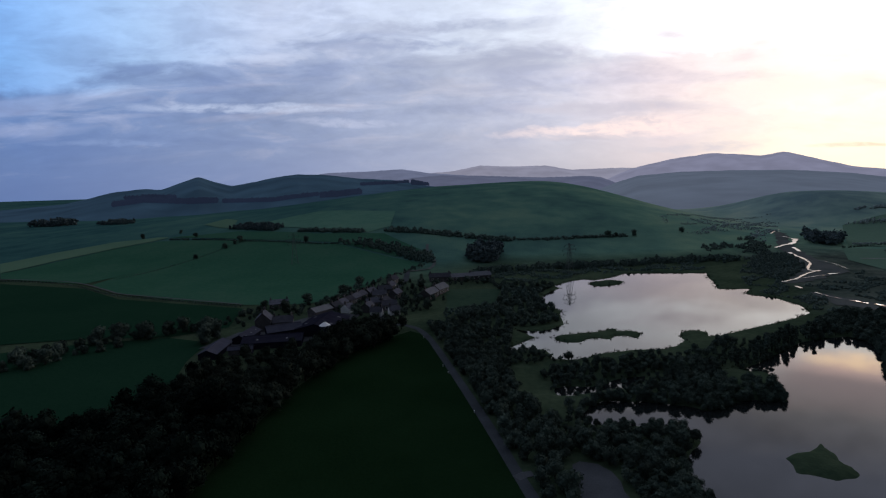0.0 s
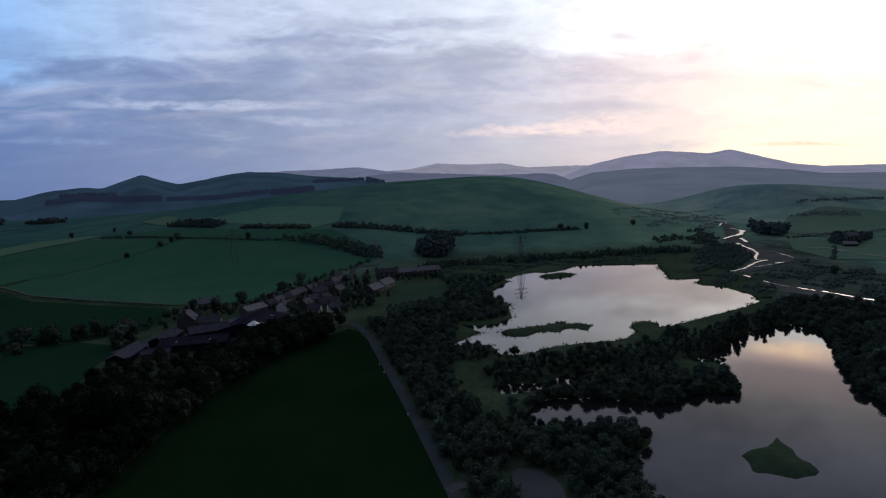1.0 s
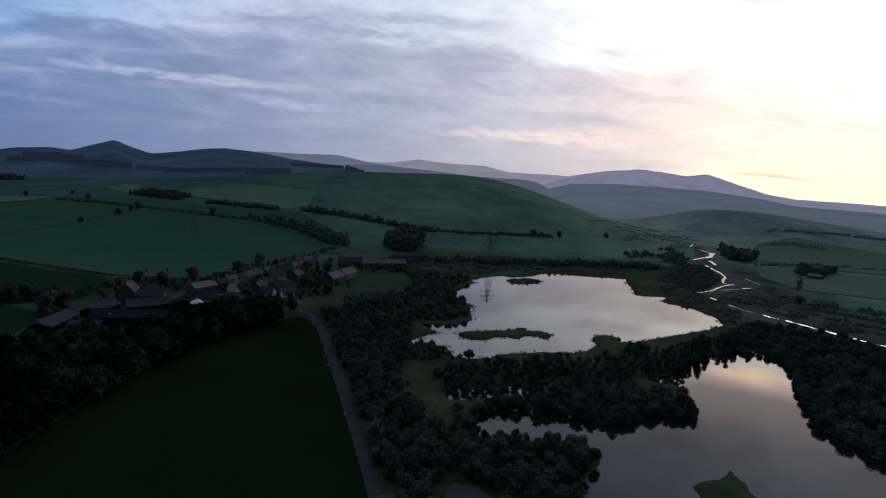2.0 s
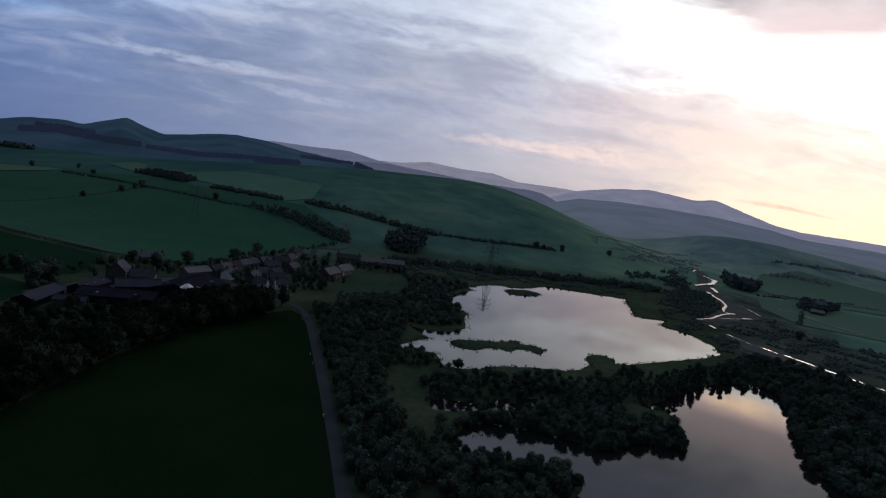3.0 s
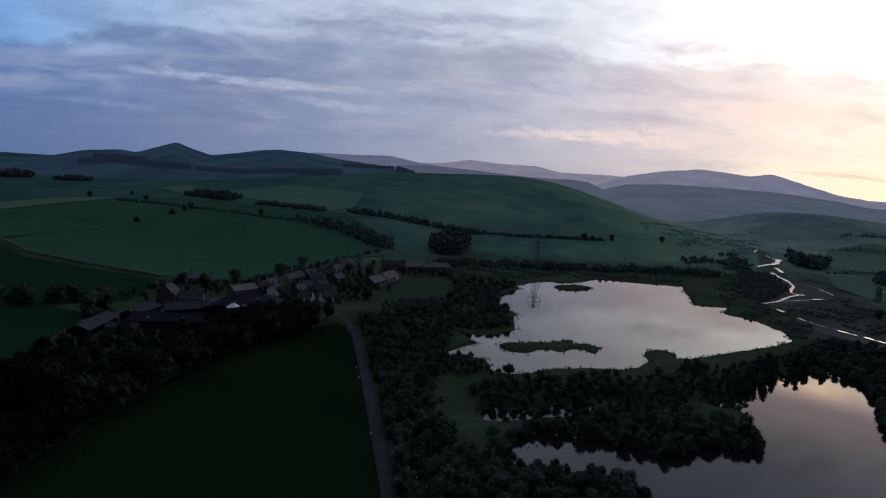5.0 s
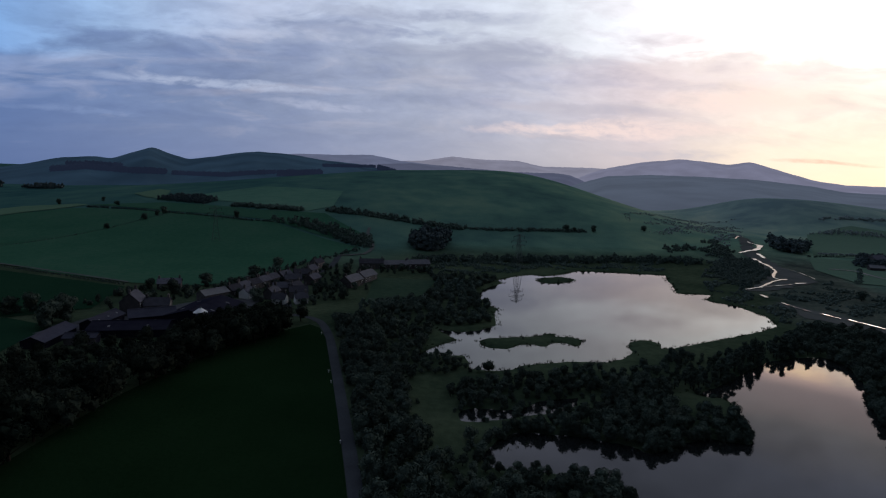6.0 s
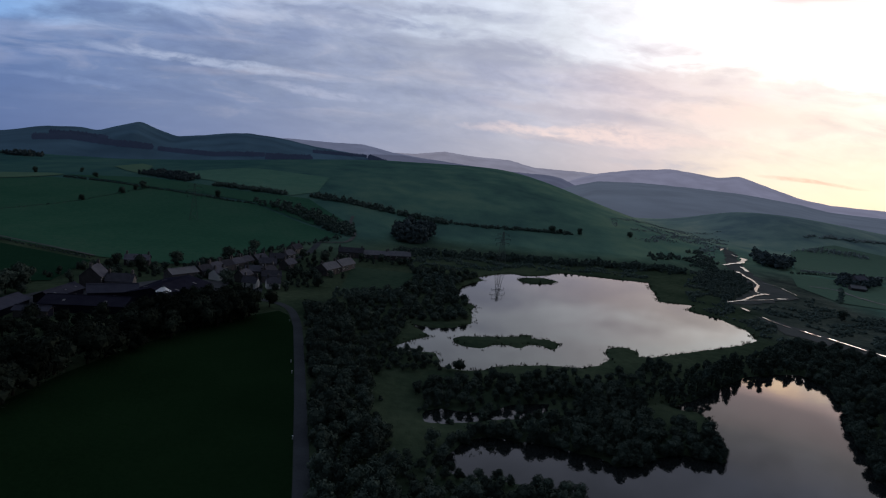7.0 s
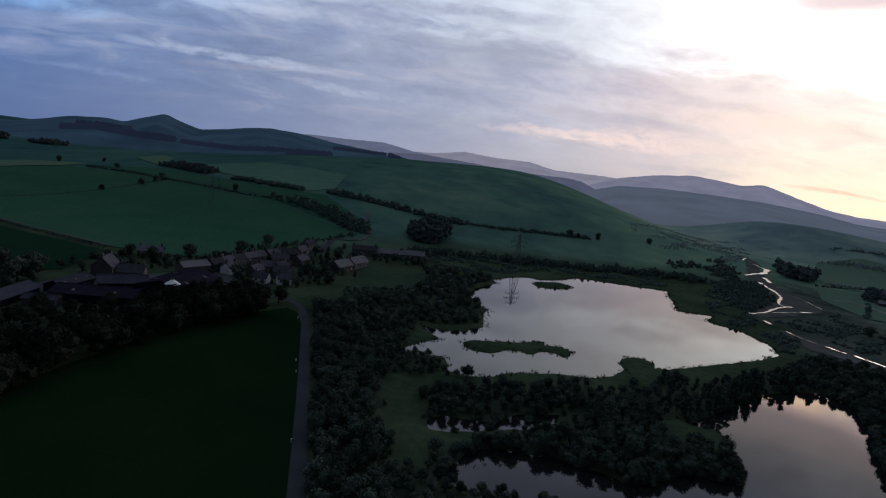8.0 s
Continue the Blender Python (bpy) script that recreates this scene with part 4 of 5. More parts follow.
def bank_bushes(line, gap, low, high, group):
    """Low willows that lean over the water's edge."""
    for (ax, ay), (bx, by) in zip(line, line[1:]):
        for i in range(max(1, round(math.dist((ax, ay), (bx, by)) / gap))):
            u = rng.random()
            for _ in range(12):
                x, y = ax + (bx - ax) * u + rng.gauss(0, 1.0), ay + (by - ay) * u + rng.gauss(0, 1.0)
                if 0.0 < shore(x, y) < 1.6:
                    plant(rng.choice(LEANING), x, y, rng.uniform(low, high), rng.uniform(0, 6.28), group, rng.uniform(0.8, 1.1))
                    break


for (ax, ay), (bx, by) in zip(POND_NORTH[-8:], POND_NORTH[-7:]):
    for i in range(round(math.dist((ax, ay), (bx, by)) / 4.6)):
        u = (i + rng.uniform(0.1, 0.9)) * 4.6 / math.dist((ax, ay), (bx, by))
        x, y = ax + (bx - ax) * u - 1.2, ay + (by - ay) * u + 1.6
        if shore(x, y) > 0.2:
            plant(rng.choice(ALDER), x, y, rng.uniform(0.45, 0.82), rng.uniform(0, 6.28), "alders on the pond's north bank", rng.uniform(0.95, 1.25))
bank_bushes(POND_NORTH[:15], 1.7, 0.35, 0.72, "willows leaning over the pond")
bank_bushes(POND_NORTH[14:20], 3.0, 0.12, 0.25, "willows leaning over the pond")
bank_bushes(POND_NORTH[19:], 2.2, 0.3, 0.6, "willows leaning over the pond")
bank_bushes(POND_SOUTH[:11], 1.5, 0.4, 0.8, "willows leaning over the pond")
bank_bushes(POOL, 3.2, 0.2, 0.36, "willows round the pool")
for x, y in [(47.5, 173), (49, 175.5), (50, 177), (57.5, 179)]:
    plant(rng.choice(WILLOW), x, y, rng.uniform(0.4, 0.55), rng.uniform(0, 6.28), "willows round the pool")
WEST_SHORE = [(8, 258), (16, 232), (24, 226), (36, 254), (52, 258), (56, 274), (58, 288), (53, 300), (55, 318), (64, 340), (68, 352), (48, 362), (30, 362), (36, 340), (28, 304), (6, 290)]
for x, y in scatter(WEST_SHORE, 4.7, rng, 3.0):
    plant(rng.choice(SALLOW), x, y, rng.uniform(0.6, 1.05), rng.uniform(0, 6.28), "scrub on the west shore", rng.uniform(0.8, 1.1))
for x, y in [(-153, 245), (-146, 249), (-137, 254), (-129, 258), (-124, 262), (-113, 264), (-160, 227), (-166, 214), (-157, 216), (-172, 222), (-134, 250), (-104, 240), (-106, 246), (-103, 250)]:
    plant(rng.choice(OAK), x, y, rng.uniform(0.6, 0.9), rng.uniform(0, 6.28), "trees along the farm pasture")
for x, y in along([(-174, 220), (-153, 244), (-126, 261), (-106, 268)], 4.2, 2.0, rng) + along([(-168, 206), (-158, 228), (-136, 240)], 5.0, 2.5, rng):
    plant(rng.choice(GARDEN), x, y, rng.uniform(0.6, 1.15), rng.uniform(0, 6.28), "trees along the farm pasture", rng.uniform(0.8, 1.1))
for x, y in [(-37, 379), (-23, 377), (-18, 318), (-14, 322), (-56, 284), (-106, 293), (-100, 296), (-92, 293), (-80, 298), (-102, 303), (-86, 299), (-56, 372), (-47, 372), (-59, 351), (-70, 330), (-79, 322), (-10, 308), (-9, 298), (-16, 390), (-17, 330), (-28, 368), (-20, 340), (-62, 345), (-40, 364), (-88, 303), (-96, 290), (-99, 306), (-93, 307), (-104, 298), (-90, 284), (-78, 306), (-62, 318), (-58, 330), (-50, 345), (-24, 318), (-23, 305), (-22, 328), (-36, 341), (-44, 330), (-22, 312), (-12, 350), (-5, 350), (-14, 360), (-1, 320), (4, 372), (16, 378), (-38, 288), (-46, 288), (-34, 283)]:
    plant(rng.choice(OAK if rng.random() < 0.3 else GARDEN), x, y, rng.uniform(0.5, 0.85), rng.uniform(0, 6.28), "garden trees of the village", rng.uniform(0.8, 1.1))
for x, y in scatter([(-112, 276), (-100, 268), (-74, 292), (-58, 294), (-40, 282), (-20, 284), (-6, 296), (-6, 330), (-14, 362), (4, 366), (40, 372), (30, 386), (-12, 372), (-40, 386), (-66, 332), (-84, 312), (-110, 306)], 5.2, rng):
    if rng.random() < 0.45 or signed(x, y, [(-46, 262), (-44, 300), (-60, 290)]) < 0:
        continue
    plant(rng.choice(GARDEN), x, y, rng.uniform(0.35, 0.75), rng.uniform(0, 6.28), "garden trees of the village", rng.uniform(0.8, 1.15))
for x, y in [(181, 533), (163, 531), (155, 530), (232, 548), (254.6, 319), (-222, 505), (-208, 538), (-204, 553), (-201, 561), (-267, 611), (-131, 539), (-340, 640), (-300, 650)]:
    plant(rng.choice(OAK), x, y, rng.uniform(0.4, 0.8), rng.uniform(0, 6.28), "lone trees of the fields")
GLADE = [(21, 193), (25, 196), (31, 192), (33, 174), (35.5, 164), (33, 156), (29, 151), (27, 161), (25.5, 178), (22, 186)]
BANK_GRASS = [(26, 197), (39, 201), (54, 203), (73, 206), (72, 201), (53, 196), (38, 191), (27, 186)]
for x, y in scatter([(14, 236), (20, 178), (24, 150), (36, 152), (34, 168), (40, 180), (62, 204), (44, 204), (36, 214), (24, 228)], 3.0, rng, 0.6):
    if signed(x, y, GLADE) < 0.5 or signed(x, y, BANK_GRASS) < 0.3 or rng.random() < 0.12:
        continue
    plant(rng.choice(BUSH if rng.random() < 0.5 else WILLOW), x, y, rng.uniform(0.45, 0.8), rng.uniform(0, 6.28), "bushes on the marsh")
for x, y in [(62, 238), (73, 243), (100, 362), (110, 363), (99, 354), (105, 356), (113, 362), (96, 358)]:
    plant(rng.choice(BUSH), x, y, rng.uniform(0.3, 0.6), rng.uniform(0, 6.28), "bushes on the islands")


def woodland(name, places, low, high, mat, label, category, seed, ratio=0.9, leaves=46, top=None):
    """Far trees, past counting, as one thing: each a few lobes of leaf clumps."""
    rng = random.Random(seed)
    kinds = [crown(rng, 1.0, ratio, leaves, 0.13, 0.0, 4) for _ in range(4)]
    kinds = [(np.array(v), [np.array(q) for q in f]) for v, f in kinds]
    verts, faces, n = [], [], 0
    for x, y, *z in places:
        v, f = kinds[rng.randrange(4)]
        h, a = rng.uniform(low, high), rng.uniform(0, 6.28)
        c, s = math.cos(a) * h, math.sin(a) * h
        g = z[0] if z else at(x, y)
        verts.append(np.stack([x + v[:, 0] * c - v[:, 1] * s, y + v[:, 0] * s + v[:, 1] * c, g - 0.3 + v[:, 2] * h * rng.uniform(0.8, 1.2)], 1))
        faces += [(q + n).tolist() for q in f]
        n += len(v)
    return tagged(new(name, mesh_of(name, np.concatenate(verts), faces, mat)), label, category, kind="stuff")


def clumped(places, size, keep=0.0):
    """Thins places into patches of about a given size."""
    k = 6.28 / size
    return [(x, y) for x, y in places if math.sin(x * k + 2 * math.sin(y * k * 0.7)) + math.sin(y * k * 0.9 + 2 * math.sin(x * k * 0.6)) > keep]


FAR, PALE, HAZE = M["leaf_far"], M["leaf_pale"], M["leaf_haze"]
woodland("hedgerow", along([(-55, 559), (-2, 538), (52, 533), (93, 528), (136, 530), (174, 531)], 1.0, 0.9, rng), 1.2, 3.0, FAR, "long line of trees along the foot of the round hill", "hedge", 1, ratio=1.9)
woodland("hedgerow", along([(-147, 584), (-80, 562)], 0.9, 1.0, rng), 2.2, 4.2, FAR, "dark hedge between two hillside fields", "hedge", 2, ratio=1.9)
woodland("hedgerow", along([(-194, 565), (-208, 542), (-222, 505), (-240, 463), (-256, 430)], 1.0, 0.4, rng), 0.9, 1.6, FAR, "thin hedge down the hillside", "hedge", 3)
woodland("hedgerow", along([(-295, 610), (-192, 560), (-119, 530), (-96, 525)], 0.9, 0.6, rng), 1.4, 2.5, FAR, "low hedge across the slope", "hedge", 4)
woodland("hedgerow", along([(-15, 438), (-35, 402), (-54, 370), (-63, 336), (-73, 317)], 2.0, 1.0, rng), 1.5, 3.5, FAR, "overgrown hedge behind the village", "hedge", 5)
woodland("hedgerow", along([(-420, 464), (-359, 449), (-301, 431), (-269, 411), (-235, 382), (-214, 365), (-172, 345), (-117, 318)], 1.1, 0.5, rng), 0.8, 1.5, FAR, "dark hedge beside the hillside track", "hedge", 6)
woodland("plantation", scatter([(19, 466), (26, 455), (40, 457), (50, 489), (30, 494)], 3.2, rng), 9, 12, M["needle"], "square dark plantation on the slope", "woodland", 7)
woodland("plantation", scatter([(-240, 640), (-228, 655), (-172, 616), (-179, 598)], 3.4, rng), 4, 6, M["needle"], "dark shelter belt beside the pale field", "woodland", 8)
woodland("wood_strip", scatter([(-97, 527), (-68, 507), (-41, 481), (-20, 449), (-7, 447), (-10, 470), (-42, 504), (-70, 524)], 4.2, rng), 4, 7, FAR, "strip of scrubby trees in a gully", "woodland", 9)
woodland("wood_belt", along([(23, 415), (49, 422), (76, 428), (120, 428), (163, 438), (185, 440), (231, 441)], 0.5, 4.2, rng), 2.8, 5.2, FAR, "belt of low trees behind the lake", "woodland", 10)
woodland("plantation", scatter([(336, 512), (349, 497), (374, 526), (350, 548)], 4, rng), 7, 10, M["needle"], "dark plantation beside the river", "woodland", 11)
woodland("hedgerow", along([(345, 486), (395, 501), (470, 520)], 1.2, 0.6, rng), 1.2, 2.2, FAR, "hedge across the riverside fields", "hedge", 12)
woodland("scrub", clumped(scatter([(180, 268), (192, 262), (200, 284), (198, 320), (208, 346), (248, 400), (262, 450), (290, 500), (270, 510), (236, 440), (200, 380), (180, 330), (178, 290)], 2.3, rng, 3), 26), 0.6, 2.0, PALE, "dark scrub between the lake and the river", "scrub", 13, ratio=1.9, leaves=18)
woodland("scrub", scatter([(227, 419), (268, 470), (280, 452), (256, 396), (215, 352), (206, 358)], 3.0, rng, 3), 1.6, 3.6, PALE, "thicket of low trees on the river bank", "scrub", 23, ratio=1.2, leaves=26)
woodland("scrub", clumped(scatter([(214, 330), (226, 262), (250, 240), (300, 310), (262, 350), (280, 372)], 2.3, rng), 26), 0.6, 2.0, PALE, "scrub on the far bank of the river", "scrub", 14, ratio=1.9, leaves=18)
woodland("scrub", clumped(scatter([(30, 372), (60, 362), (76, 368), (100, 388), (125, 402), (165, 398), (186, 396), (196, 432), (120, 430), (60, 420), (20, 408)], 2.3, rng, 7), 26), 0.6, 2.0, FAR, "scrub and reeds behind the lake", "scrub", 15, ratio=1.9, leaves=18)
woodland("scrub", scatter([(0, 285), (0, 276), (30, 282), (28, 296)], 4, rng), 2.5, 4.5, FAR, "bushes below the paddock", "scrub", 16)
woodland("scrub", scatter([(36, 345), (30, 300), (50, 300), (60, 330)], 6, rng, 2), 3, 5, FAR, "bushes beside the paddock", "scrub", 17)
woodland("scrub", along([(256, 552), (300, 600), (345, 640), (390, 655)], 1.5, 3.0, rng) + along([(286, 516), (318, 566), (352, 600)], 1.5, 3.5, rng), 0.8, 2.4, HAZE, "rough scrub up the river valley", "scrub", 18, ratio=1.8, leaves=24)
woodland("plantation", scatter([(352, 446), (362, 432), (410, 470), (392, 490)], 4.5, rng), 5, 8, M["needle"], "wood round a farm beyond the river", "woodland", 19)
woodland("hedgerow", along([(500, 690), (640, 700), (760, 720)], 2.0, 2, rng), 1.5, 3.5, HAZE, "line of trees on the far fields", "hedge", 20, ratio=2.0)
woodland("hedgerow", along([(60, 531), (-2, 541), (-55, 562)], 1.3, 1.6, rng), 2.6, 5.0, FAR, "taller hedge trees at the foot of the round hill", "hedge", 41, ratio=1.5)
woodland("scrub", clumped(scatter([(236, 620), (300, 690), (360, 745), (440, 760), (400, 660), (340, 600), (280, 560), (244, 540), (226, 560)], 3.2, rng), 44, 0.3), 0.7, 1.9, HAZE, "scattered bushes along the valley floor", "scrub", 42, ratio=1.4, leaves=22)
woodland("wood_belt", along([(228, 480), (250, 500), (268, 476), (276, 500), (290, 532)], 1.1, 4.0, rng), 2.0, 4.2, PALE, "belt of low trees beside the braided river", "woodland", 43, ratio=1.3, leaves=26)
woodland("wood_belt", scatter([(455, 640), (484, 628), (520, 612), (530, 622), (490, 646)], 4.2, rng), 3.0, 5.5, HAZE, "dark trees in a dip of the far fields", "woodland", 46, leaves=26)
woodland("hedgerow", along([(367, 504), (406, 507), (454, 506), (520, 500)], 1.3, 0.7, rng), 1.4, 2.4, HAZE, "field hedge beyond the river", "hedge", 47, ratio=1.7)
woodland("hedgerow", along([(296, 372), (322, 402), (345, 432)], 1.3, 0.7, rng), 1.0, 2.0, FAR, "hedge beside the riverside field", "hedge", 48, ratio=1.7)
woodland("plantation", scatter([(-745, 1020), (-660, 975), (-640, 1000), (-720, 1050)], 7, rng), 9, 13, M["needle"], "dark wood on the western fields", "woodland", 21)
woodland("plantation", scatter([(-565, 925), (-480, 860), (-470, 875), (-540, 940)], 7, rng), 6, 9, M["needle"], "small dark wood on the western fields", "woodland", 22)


def on_moor(az, el):
    """Where a line of sight from the valley meets the near moor or the fields below it."""
    r = np.arange(700.0, 2300.0, 6.0)
    x, y = r * math.sin(radians(az)), r * math.cos(radians(az))
    g = np.maximum(height(x, y) + 0.6, np.where(r > 1150, MOOR(az, r), -99))
    hit = 64 + r * math.tan(radians(el)) < g
    if not hit.any():
        return None
    i = int(np.argmax(hit))
    return float(x[i]), float(y[i]), float(g[i])


def moor_wood(stops, depth, gap, seed, low, high, label):
    rng = random.Random(seed)
    out = []
    for (a0, e0), (a1, e1) in zip(stops, stops[1:]):
        n = max(2, int(abs(a1 - a0) * 28 / gap))
        for i in range(n):
            u = (i + rng.random()) / n
            p = on_moor(a0 + (a1 - a0) * u, e0 + (e1 - e0) * u + rng.uniform(-depth, 0))
            if p:
                out.append(p)
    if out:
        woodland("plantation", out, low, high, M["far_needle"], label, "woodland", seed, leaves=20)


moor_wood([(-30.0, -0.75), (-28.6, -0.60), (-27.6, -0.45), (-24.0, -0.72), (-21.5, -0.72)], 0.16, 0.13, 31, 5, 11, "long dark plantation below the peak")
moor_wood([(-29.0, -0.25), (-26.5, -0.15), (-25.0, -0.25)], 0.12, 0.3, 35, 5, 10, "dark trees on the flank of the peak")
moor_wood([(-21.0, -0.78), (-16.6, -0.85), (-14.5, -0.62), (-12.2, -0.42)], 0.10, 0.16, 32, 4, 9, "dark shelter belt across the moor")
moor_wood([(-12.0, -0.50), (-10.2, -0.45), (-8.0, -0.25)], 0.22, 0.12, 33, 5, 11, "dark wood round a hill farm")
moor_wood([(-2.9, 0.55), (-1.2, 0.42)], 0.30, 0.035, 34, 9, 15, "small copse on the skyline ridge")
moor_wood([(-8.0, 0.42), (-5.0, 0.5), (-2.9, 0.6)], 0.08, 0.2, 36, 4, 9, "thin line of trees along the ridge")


def reed_fringe(polys, gap, low, high, label, seed):
    """Tufts of reed and rush along a shore: a few bent blades each."""
    rng = random.Random(seed)
    verts, faces = [], []
    for poly in polys:
        for (ax, ay), (bx, by) in zip(poly, poly[1:] + poly[:1]):
            d = math.dist((ax, ay), (bx, by))
            for _ in range(int(d / gap)):
                u = rng.random()
                if math.sin(ax + 0.4 * u * d) + rng.uniform(-0.6, 1.2) < 0:
                    continue
                x, y = ax + (bx - ax) * u + rng.gauss(0, 0.9), ay + (by - ay) * u + rng.gauss(0, 0.9)
                z, h = max(-0.05, at(x, y)) - 0.05, rng.uniform(low, high)
                for _ in range(6):
                    a, r = rng.uniform(0, 6.28), rng.uniform(0.1, 0.5)
                    px, py = x + rng.gauss(0, 0.25), y + rng.gauss(0, 0.25)
                    w = 0.12
                    b = len(verts)
                    verts += [(px - math.sin(a) * w, py + math.cos(a) * w, z), (px + math.sin(a) * w, py - math.cos(a) * w, z), (px + math.cos(a) * r, py + math.sin(a) * r, z + h * rng.uniform(0.6, 1.0))]
                    faces.append((b, b + 1, b + 2))
    return tagged(new("reeds", mesh_of("reeds", verts, faces, M["reeds"])), label, "reeds", kind="stuff")


reed_fringe([LAKE, ISLE_LONG, ISLE_SMALL], 0.45, 0.25, 0.85, "dark reeds and rushes along the shore of the lake", 3)
reed_fringe([POND_NORTH], 0.7, 0.2, 0.6, "rushes at the edge of the pond", 4)

# ---- buildings ----
def box(bm, x0, x1, y0, y1, z0, z1):
    v = [bm.verts.new((x, y, z)) for z in (z0, z1) for x, y in ((x0, y0), (x1, y0), (x1, y1), (x0, y1))]
    for f in ((0, 3, 2, 1), (4, 5, 6, 7), (0, 1, 5, 4), (1, 2, 6, 5), (2, 3, 7, 6), (3, 0, 4, 7)):
        bm.faces.new([v[i] for i in f])


def gabled_walls(bm, l, w, e, r):
    """Walls with gables on the short sides; the ridge runs along x."""
    a, b = l / 2, w / 2
    base = [bm.verts.new((x, y, -0.5)) for x, y in ((-a, -b), (a, -b), (a, b), (-a, b))]
    top = [bm.verts.new((x, y, e)) for x, y in ((-a, -b), (a, -b), (a, b), (-a, b))]
    p, q = bm.verts.new((-a, 0, e + r - 0.1)), bm.verts.new((a, 0, e + r - 0.1))
    bm.faces.new((base[0], base[1], top[1], top[0]))
    bm.faces.new((base[2], base[3], top[3], top[2]))
    bm.faces.new((base[1], base[2], top[2], q, top[1]))
    bm.faces.new((base[3], base[0], top[0], p, top[3]))


def roof_slope(bm, l, w, e, r, side, over=0.3, thick=0.16):
    a, b = l / 2 + over, w / 2 + over
    low = e - r * over / (w / 2)
    y = side * b
    ring = [(-a, y, low), (a, y, low), (a, 0, e + r), (-a, 0, e + r)]
    v = [bm.verts.new(p) for p in ring] + [bm.verts.new((x, yy, z + thick)) for x, yy, z in ring]
    for f in ((0, 1, 2, 3), (7, 6, 5, 4), (0, 4, 5, 1), (1, 5, 6, 2), (2, 6, 7, 3), (3, 7, 4, 0)):
        bm.faces.new([v[i] for i in f])


def house(name, x, y, turn, l, w, e, r, walls, roof, label, group="", chimneys=2, windows=True, category="house"):
    ob = empty(name, pose(x, y, at(x, y), 0, 0, turn), label, category, group)
    bm = bmesh.new()
    gabled_walls(bm, l, w, e, r)
    wall = part("wall", bm, M[walls], ob)
    for side in (-1, 1):
        bm = bmesh.new()
        roof_slope(bm, l, w, e, r, side)
        part("roof_slope", bm, M[roof], ob)
    for k in range(chimneys):
        cx = (-1 if k == 0 else 1) * (l / 2 - 0.6)
        bm = bmesh.new()
        box(bm, cx - 0.35, cx + 0.35, -0.45, 0.45, e + r - 0.8, e + r + 1.1)
        box(bm, cx - 0.42, cx + 0.42, -0.52, 0.52, e + r + 1.1, e + r + 1.22)
        box(bm, cx - 0.14, cx + 0.14, -0.34, -0.06, e + r + 1.22, e + r + 1.6)
        box(bm, cx - 0.14, cx + 0.14, 0.06, 0.34, e + r + 1.22, e + r + 1.6)
        part("chimney", bm, M["stone"], ob)
    if windows:
        n = max(2, int(l / 3))
        for level in range(1 if e < 4 else 2):
            for side in (-1, 1):
                for k in range(n):
                    wx, wz, yy = -l / 2 + (k + 0.5) * l / n, 1.0 + level * 2.5, side * (w / 2 + 0.02)
                    if level == 0 and k == n // 2:
                        bm = bmesh.new()
                        box(bm, wx - 0.5, wx + 0.5, yy - 0.05, yy + 0.05, 0, 2.05)
                        part("door", bm, M["wood"], ob)
                        continue
                    bm = bmesh.new()
                    box(bm, wx - 0.55, wx + 0.55, yy - 0.05, yy + 0.05, wz, wz + 1.3)
                    win = part("window", bm, M["white"], ob)
                    for dx in (-0.26, 0.26):
                        bm = bmesh.new()
                        box(bm, wx + dx - 0.21, wx + dx + 0.21, yy - 0.07, yy + 0.07, wz + 0.1, wz + 1.2)
                        part("pane", bm, M["pane"], win)
    return ob


def barn(name, x, y, turn, l, w, e, r, walls, roof, label, skylights=3):
    ob = empty(name, pose(x, y, at(x, y), 0, 0, turn), label, "barn", "farm buildings")
    bm = bmesh.new()
    gabled_walls(bm, l, w, e, r)
    part("wall", bm, M[walls], ob)
    for side in (-1, 1):
        bm = bmesh.new()
        roof_slope(bm, l, w, e, r, side, 0.5, 0.12)
        slope = part("roof_slope", bm, M[roof], ob)
        for k in range(skylights):
            cx = -l / 2 + (k + 0.5) * l / skylights
            bm = bmesh.new()
            y0, y1 = side * w * 0.36, side * w * 0.28
            z0, z1 = e + r * 0.28, e + r * 0.44
            v = [bm.verts.new(p) for p in ((cx - 0.35, y0, z0 + 0.26), (cx + 0.35, y0, z0 + 0.26), (cx + 0.35, y1, z1 + 0.26), (cx - 0.35, y1, z1 + 0.26))]
            u = [bm.verts.new((p.co.x, p.co.y, p.co.z - 0.08)) for p in v]
            bm.faces.new(v)
            for i in range(4):
                bm.faces.new((v[i], v[(i + 1) % 4], u[(i + 1) % 4], u[i]))
            part("skylight", bm, M["tin_pale"], slope)
    bm = bmesh.new()
    ridge_cap = e + r + 0.1
    box(bm, -l / 2 - 0.5, l / 2 + 0.5, -0.3, 0.3, ridge_cap, ridge_cap + 0.12)
    part("ridge_cap", bm, M[roof], ob)
    bm = bmesh.new()
    box(bm, l / 2 - 0.04, l / 2 + 0.06, -1.8, 1.8, 0, min(3.4, e))
    part("door", bm, M["tin_dark"], ob, "large dark sliding door")
    return ob


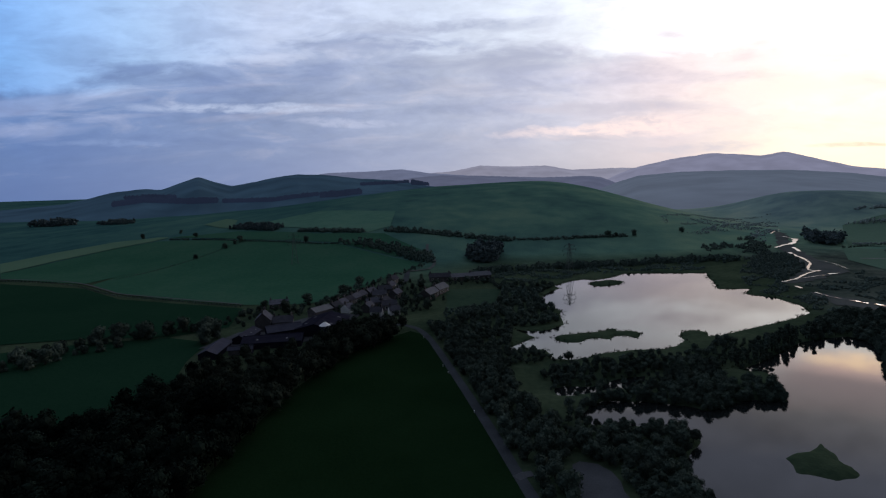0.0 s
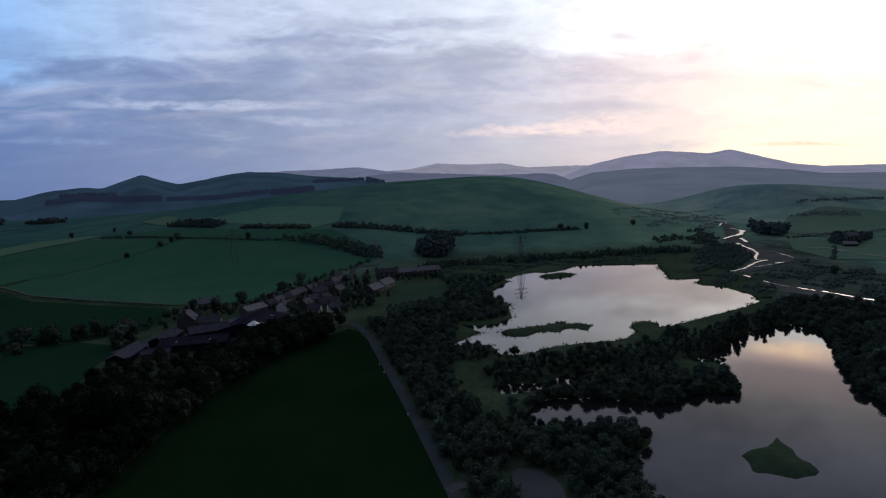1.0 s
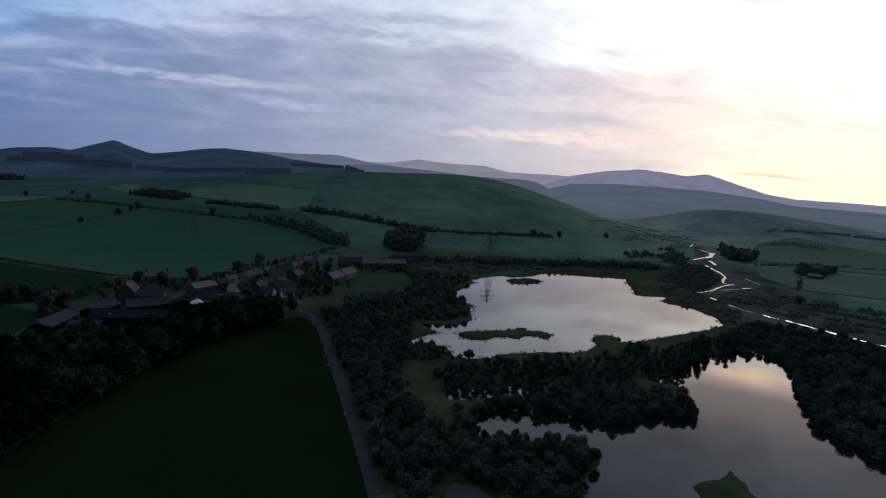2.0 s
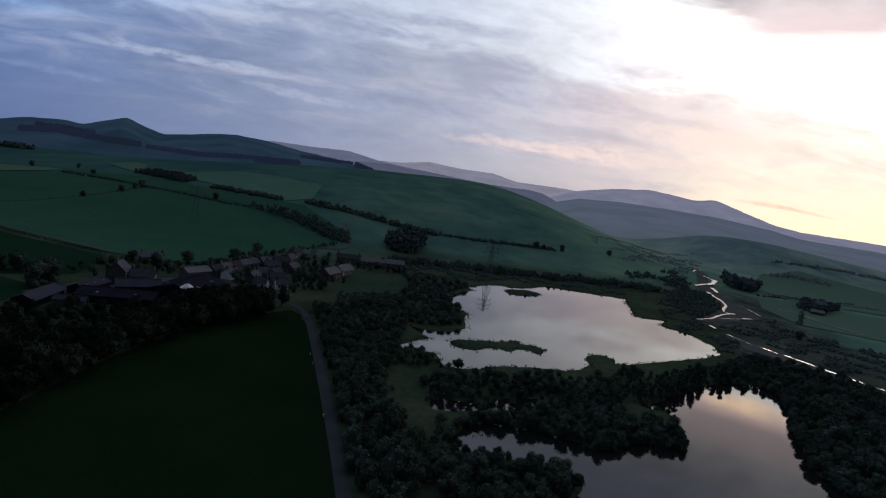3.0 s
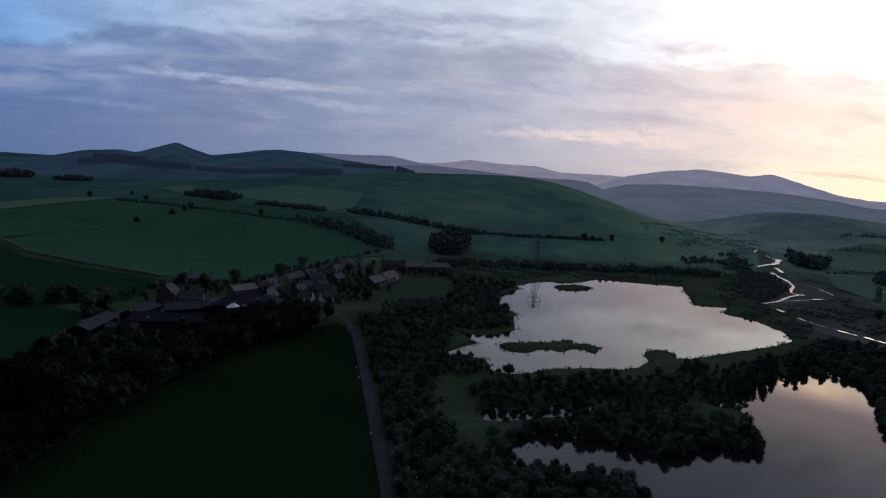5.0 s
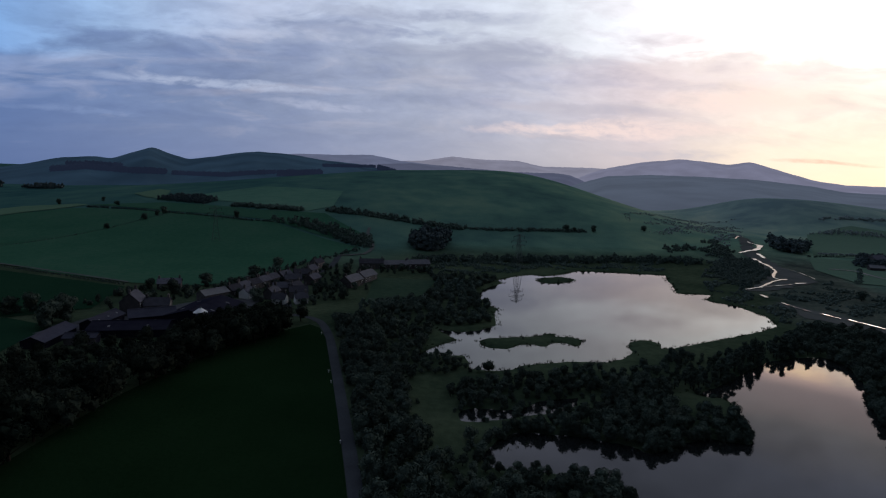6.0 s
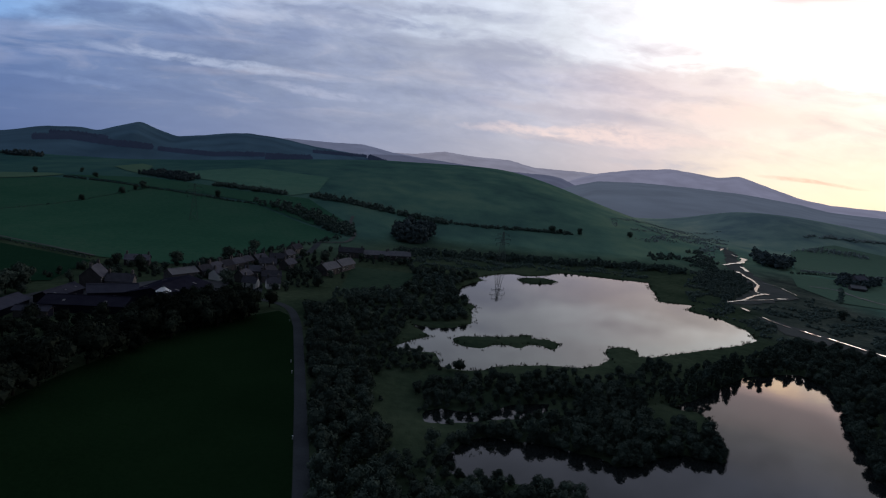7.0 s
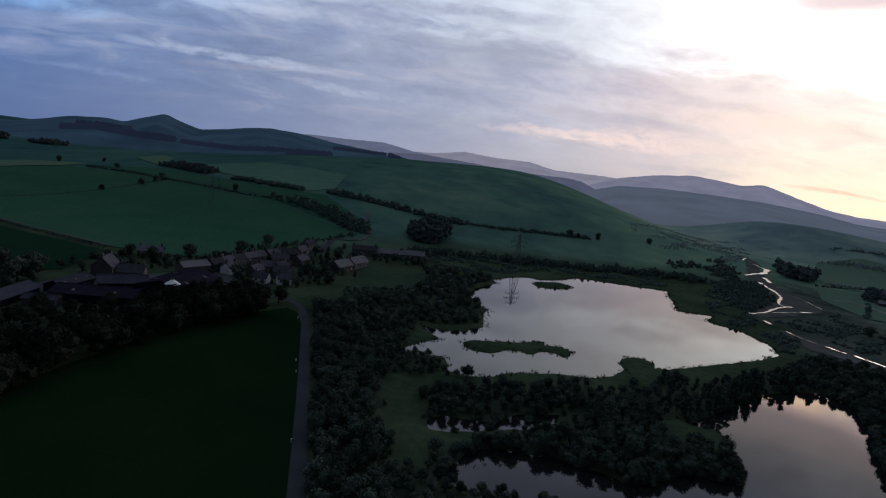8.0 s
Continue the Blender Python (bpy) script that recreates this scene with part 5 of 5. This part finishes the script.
barn("barn", -94, 225, 92, 18, 7, 2.4, 1.5, "tin_dark", "tin", "long grey-roofed shed at the edge of the pasture", 0)
barn("barn", -88, 245, 87, 16, 6.5, 2.6, 1.5, "tin_dark", "tin", "grey-roofed cattle shed in the farmyard")
barn("barn", -73.5, 236.5, 8, 24, 13, 2.7, 1.5, "tin_dark", "tin_dark", "long dark-roofed cattle shed", 2)
barn("lean_to", -83, 223.5, 8, 9, 4.5, 2.4, 0.9, "stone", "tin", "low grey-roofed outbuilding beside the wood", 0)
barn("barn", -57, 259, 84, 26, 18, 3.5, 2.4, "tin_dark", "tin_dark", "large dark-roofed barn with roof lights", 2)
barn("barn", -73, 250, 28, 15, 7, 3.4, 2.0, "tin_dark", "tin", "grey-roofed barn behind the farmyard", 0)
barn("barn", -65, 290, 56, 12, 6, 3.2, 1.6, "stone", "tin_pale", "pale-roofed shed behind the large barn", 0)
house("farmhouse", -85.5, 262, 100, 9, 7, 5.6, 3.4, "stone", "slate", "tall stone farmhouse with a steep gable")
house("farmhouse", -77, 264, 10, 9, 6, 3.8, 2.4, "stone", "slate", "lower stone wing of the farmhouse")
house("house", -93, 313, 15, 10, 7, 2.7, 1.9, "stone", "slate", "low stone house among trees behind the farm")
COTTAGES = [
    (-51.5, 296, 68, 7, 6, "render", "whitewashed cottage at the end of a terrace"),
    (-59, 299, 68, 8, 6, "stone", ""), (-57, 307, 68, 8, 6, "stone", ""), (-54.5, 314.5, 68, 8, 6, "stone", ""), (-52, 322, 68, 8, 6, "stone", ""), (-49.5, 329.5, 68, 8, 6, "stone", ""),
    (-35, 285, -8, 6.5, 5, "render", "small white cottage beside the street"), (-26.4, 287, 24, 6, 4.5, "render", "small white cottage at the foot of the village"),
    (-30, 299, 20, 9, 6, "stone", ""), (-39.5, 307, 12, 8, 6, "stone", ""), (-33.5, 309, 70, 8, 6, "stone", ""), (-41, 296, 75, 8, 5.5, "stone", ""),
    (-38.5, 329, 15, 9, 6, "stone", ""), (-29, 331, 70, 9, 6, "stone", ""), (-45, 338, 64, 9, 6, "stone", ""), (-37, 344, 20, 9, 6, "stone", ""),
    (-34.5, 356, 75, 10, 6, "stone", ""), (-34.5, 377, 72, 10, 6, "stone", ""),
]
for x, y, turn, l, w, walls, label in COTTAGES:
    house("cottage", x, y, turn, l * 0.9, w * 0.88, 2.6 if walls == "render" else 3.1, 2.1, walls, "slate", label or "stone cottage with a slate roof in the village", "village cottages")
house("house", -3.2, 343, 64, 13, 7, 3.0, 2.6, "stone", "slate_pale", "pale-roofed bungalow beside the paddock")
house("house", -9, 328, 64, 12, 7, 3.2, 2.6, "stone", "slate_pale", "grey bungalow behind a pale-roofed one")
house("house", -3, 381, 8, 14, 7, 3.2, 2.2, "stone", "slate", "low stone house above the village")
house("house", 11, 386, 12, 15, 7, 2.6, 2.0, "stone", "slate_pale", "long low pale building above the village")
house("house", 25, 390, 12, 14, 7, 3.0, 2.2, "stone", "slate_pale", "low grey building above the village")
house("farmhouse", 378, 456, 20, 14, 8, 5, 3, "stone", "slate", "stone farmhouse beyond the river")
barn("barn", 356, 430, -20, 9, 6, 2.4, 1.6, "stone", "tin_pale", "pale-roofed shed beside a farm beyond the river", 0)


def silo(x, y):
    ob = empty("grain_silo", pose(x, y, at(x, y)), "round steel grain silo with a pale conical roof", "silo")
    bm = bmesh.new()
    bmesh.ops.create_cone(bm, segments=20, radius1=2.1, radius2=2.1, depth=6.4, matrix=Matrix.Translation((0, 0, 3.2)))
    part("bin", bm, M["tin"], ob)
    for z in (1.2, 2.6, 4.0, 5.4):
        bm = bmesh.new()
        bmesh.ops.create_cone(bm, segments=20, radius1=2.16, radius2=2.16, depth=0.12, matrix=Matrix.Translation((0, 0, z)))
        part("hoop", bm, M["steel"], ob)
    bm = bmesh.new()
    bmesh.ops.create_cone(bm, segments=20, radius1=2.5, radius2=0.35, depth=1.5, matrix=Matrix.Translation((0, 0, 7.1)))
    roof = part("roof", bm, M["white"], ob, "pale conical roof")
    bm = bmesh.new()
    bmesh.ops.create_cone(bm, segments=12, radius1=0.45, radius2=0.3, depth=0.4, matrix=Matrix.Translation((0, 0, 8.0)))
    part("cap", bm, M["steel"], roof)


silo(-52.5, 241.5)


def pylon(x, y, h, turn):
    """A lattice tower with three pairs of arms."""
    ob = empty("power_pylon", pose(x, y, at(x, y), 0, 0, turn), "grey steel lattice power pylon on rough ground", "pylon", "power line")

    def half(z):
        return 2.4 * (1 - z / h) ** 1.3 + 0.35

    levels = [h * k for k in (0, 0.16, 0.30, 0.42, 0.53, 0.63, 0.72, 0.81, 0.90, 1.0)]
    for sx, sy in ((1, 1), (1, -1), (-1, -1), (-1, 1)):
        bm = bmesh.new()
        rings = [[bm.verts.new((sx * half(a) + dx, sy * half(a) + dy, a)) for dx, dy in ((-0.08, -0.08), (0.08, -0.08), (0.08, 0.08), (-0.08, 0.08))] for a in levels]
        for p, q in zip(rings, rings[1:]):
            for i in range(4):
                bm.faces.new((p[i], p[(i + 1) % 4], q[(i + 1) % 4], q[i]))
        part("leg", bm, M["steel"], ob)
    for a, b in zip(levels, levels[1:]):
        bm = bmesh.new()
        p, q = half(a), half(b)
        for i, ((sx, sy), (tx, ty)) in enumerate((((1, 1), (1, -1)), ((1, -1), (-1, -1)), ((-1, -1), (-1, 1)), ((-1, 1), (1, 1)))):
            limb(bm, (sx * p, sy * p, a), (tx * q, ty * q, b), 0.045, 0.045, 4)
            limb(bm, (tx * p, ty * p, a), (sx * q, sy * q, b), 0.045, 0.045, 4)
        part("bracing", bm, M["steel"], ob)
    for z, reach in ((0.66, 4.6), (0.80, 5.4), (0.93, 4.0)):
        for side in (-1, 1):
            bm = bmesh.new()
            for sy in (-0.5, 0.5):
                limb(bm, (side * 0.3, sy, h * z - 0.6), (side * reach, 0, h * z), 0.10, 0.06, 4)
                limb(bm, (side * 0.3, sy, h * z + 0.9), (side * reach, 0, h * z), 0.09, 0.06, 4)
            arm = part("arm", bm, M["steel"], ob)
            bm = bmesh.new()
            limb(bm, (side * reach, 0, h * z - 1.6), (side * reach, 0, h * z), 0.10, 0.10, 6)
            part("insulator", bm, M["pane"], arm)


pylon(90, 402, 22, 20)
pylon(-122, 462, 26, 20)


def post(x, y, h=0.8):
    ob = empty("marker_post", pose(x, y, at(x, y)), "short white marker post beside the lane", "post", "lane marker posts")
    bm = bmesh.new()
    box(bm, -0.09, 0.09, -0.09, 0.09, -0.3, h)
    part("shaft", bm, M["render"], ob)
    bm = bmesh.new()
    box(bm, -0.13, 0.13, -0.13, 0.13, h, h + 0.1)
    part("cap", bm, M["white"], ob)


for x, y in ((-1.4, 199), (3.2, 200), (0.4, 191), (7.4, 156), (-9.6, 238)):
    post(x, y)

strip("track", [(318, 428), (333, 421), (330, 404), (329, 386), (334, 360)], 2.4, M["tin_pale"], "pale concrete farm track beyond the river", "track", lift=0.4, far=0.0006)
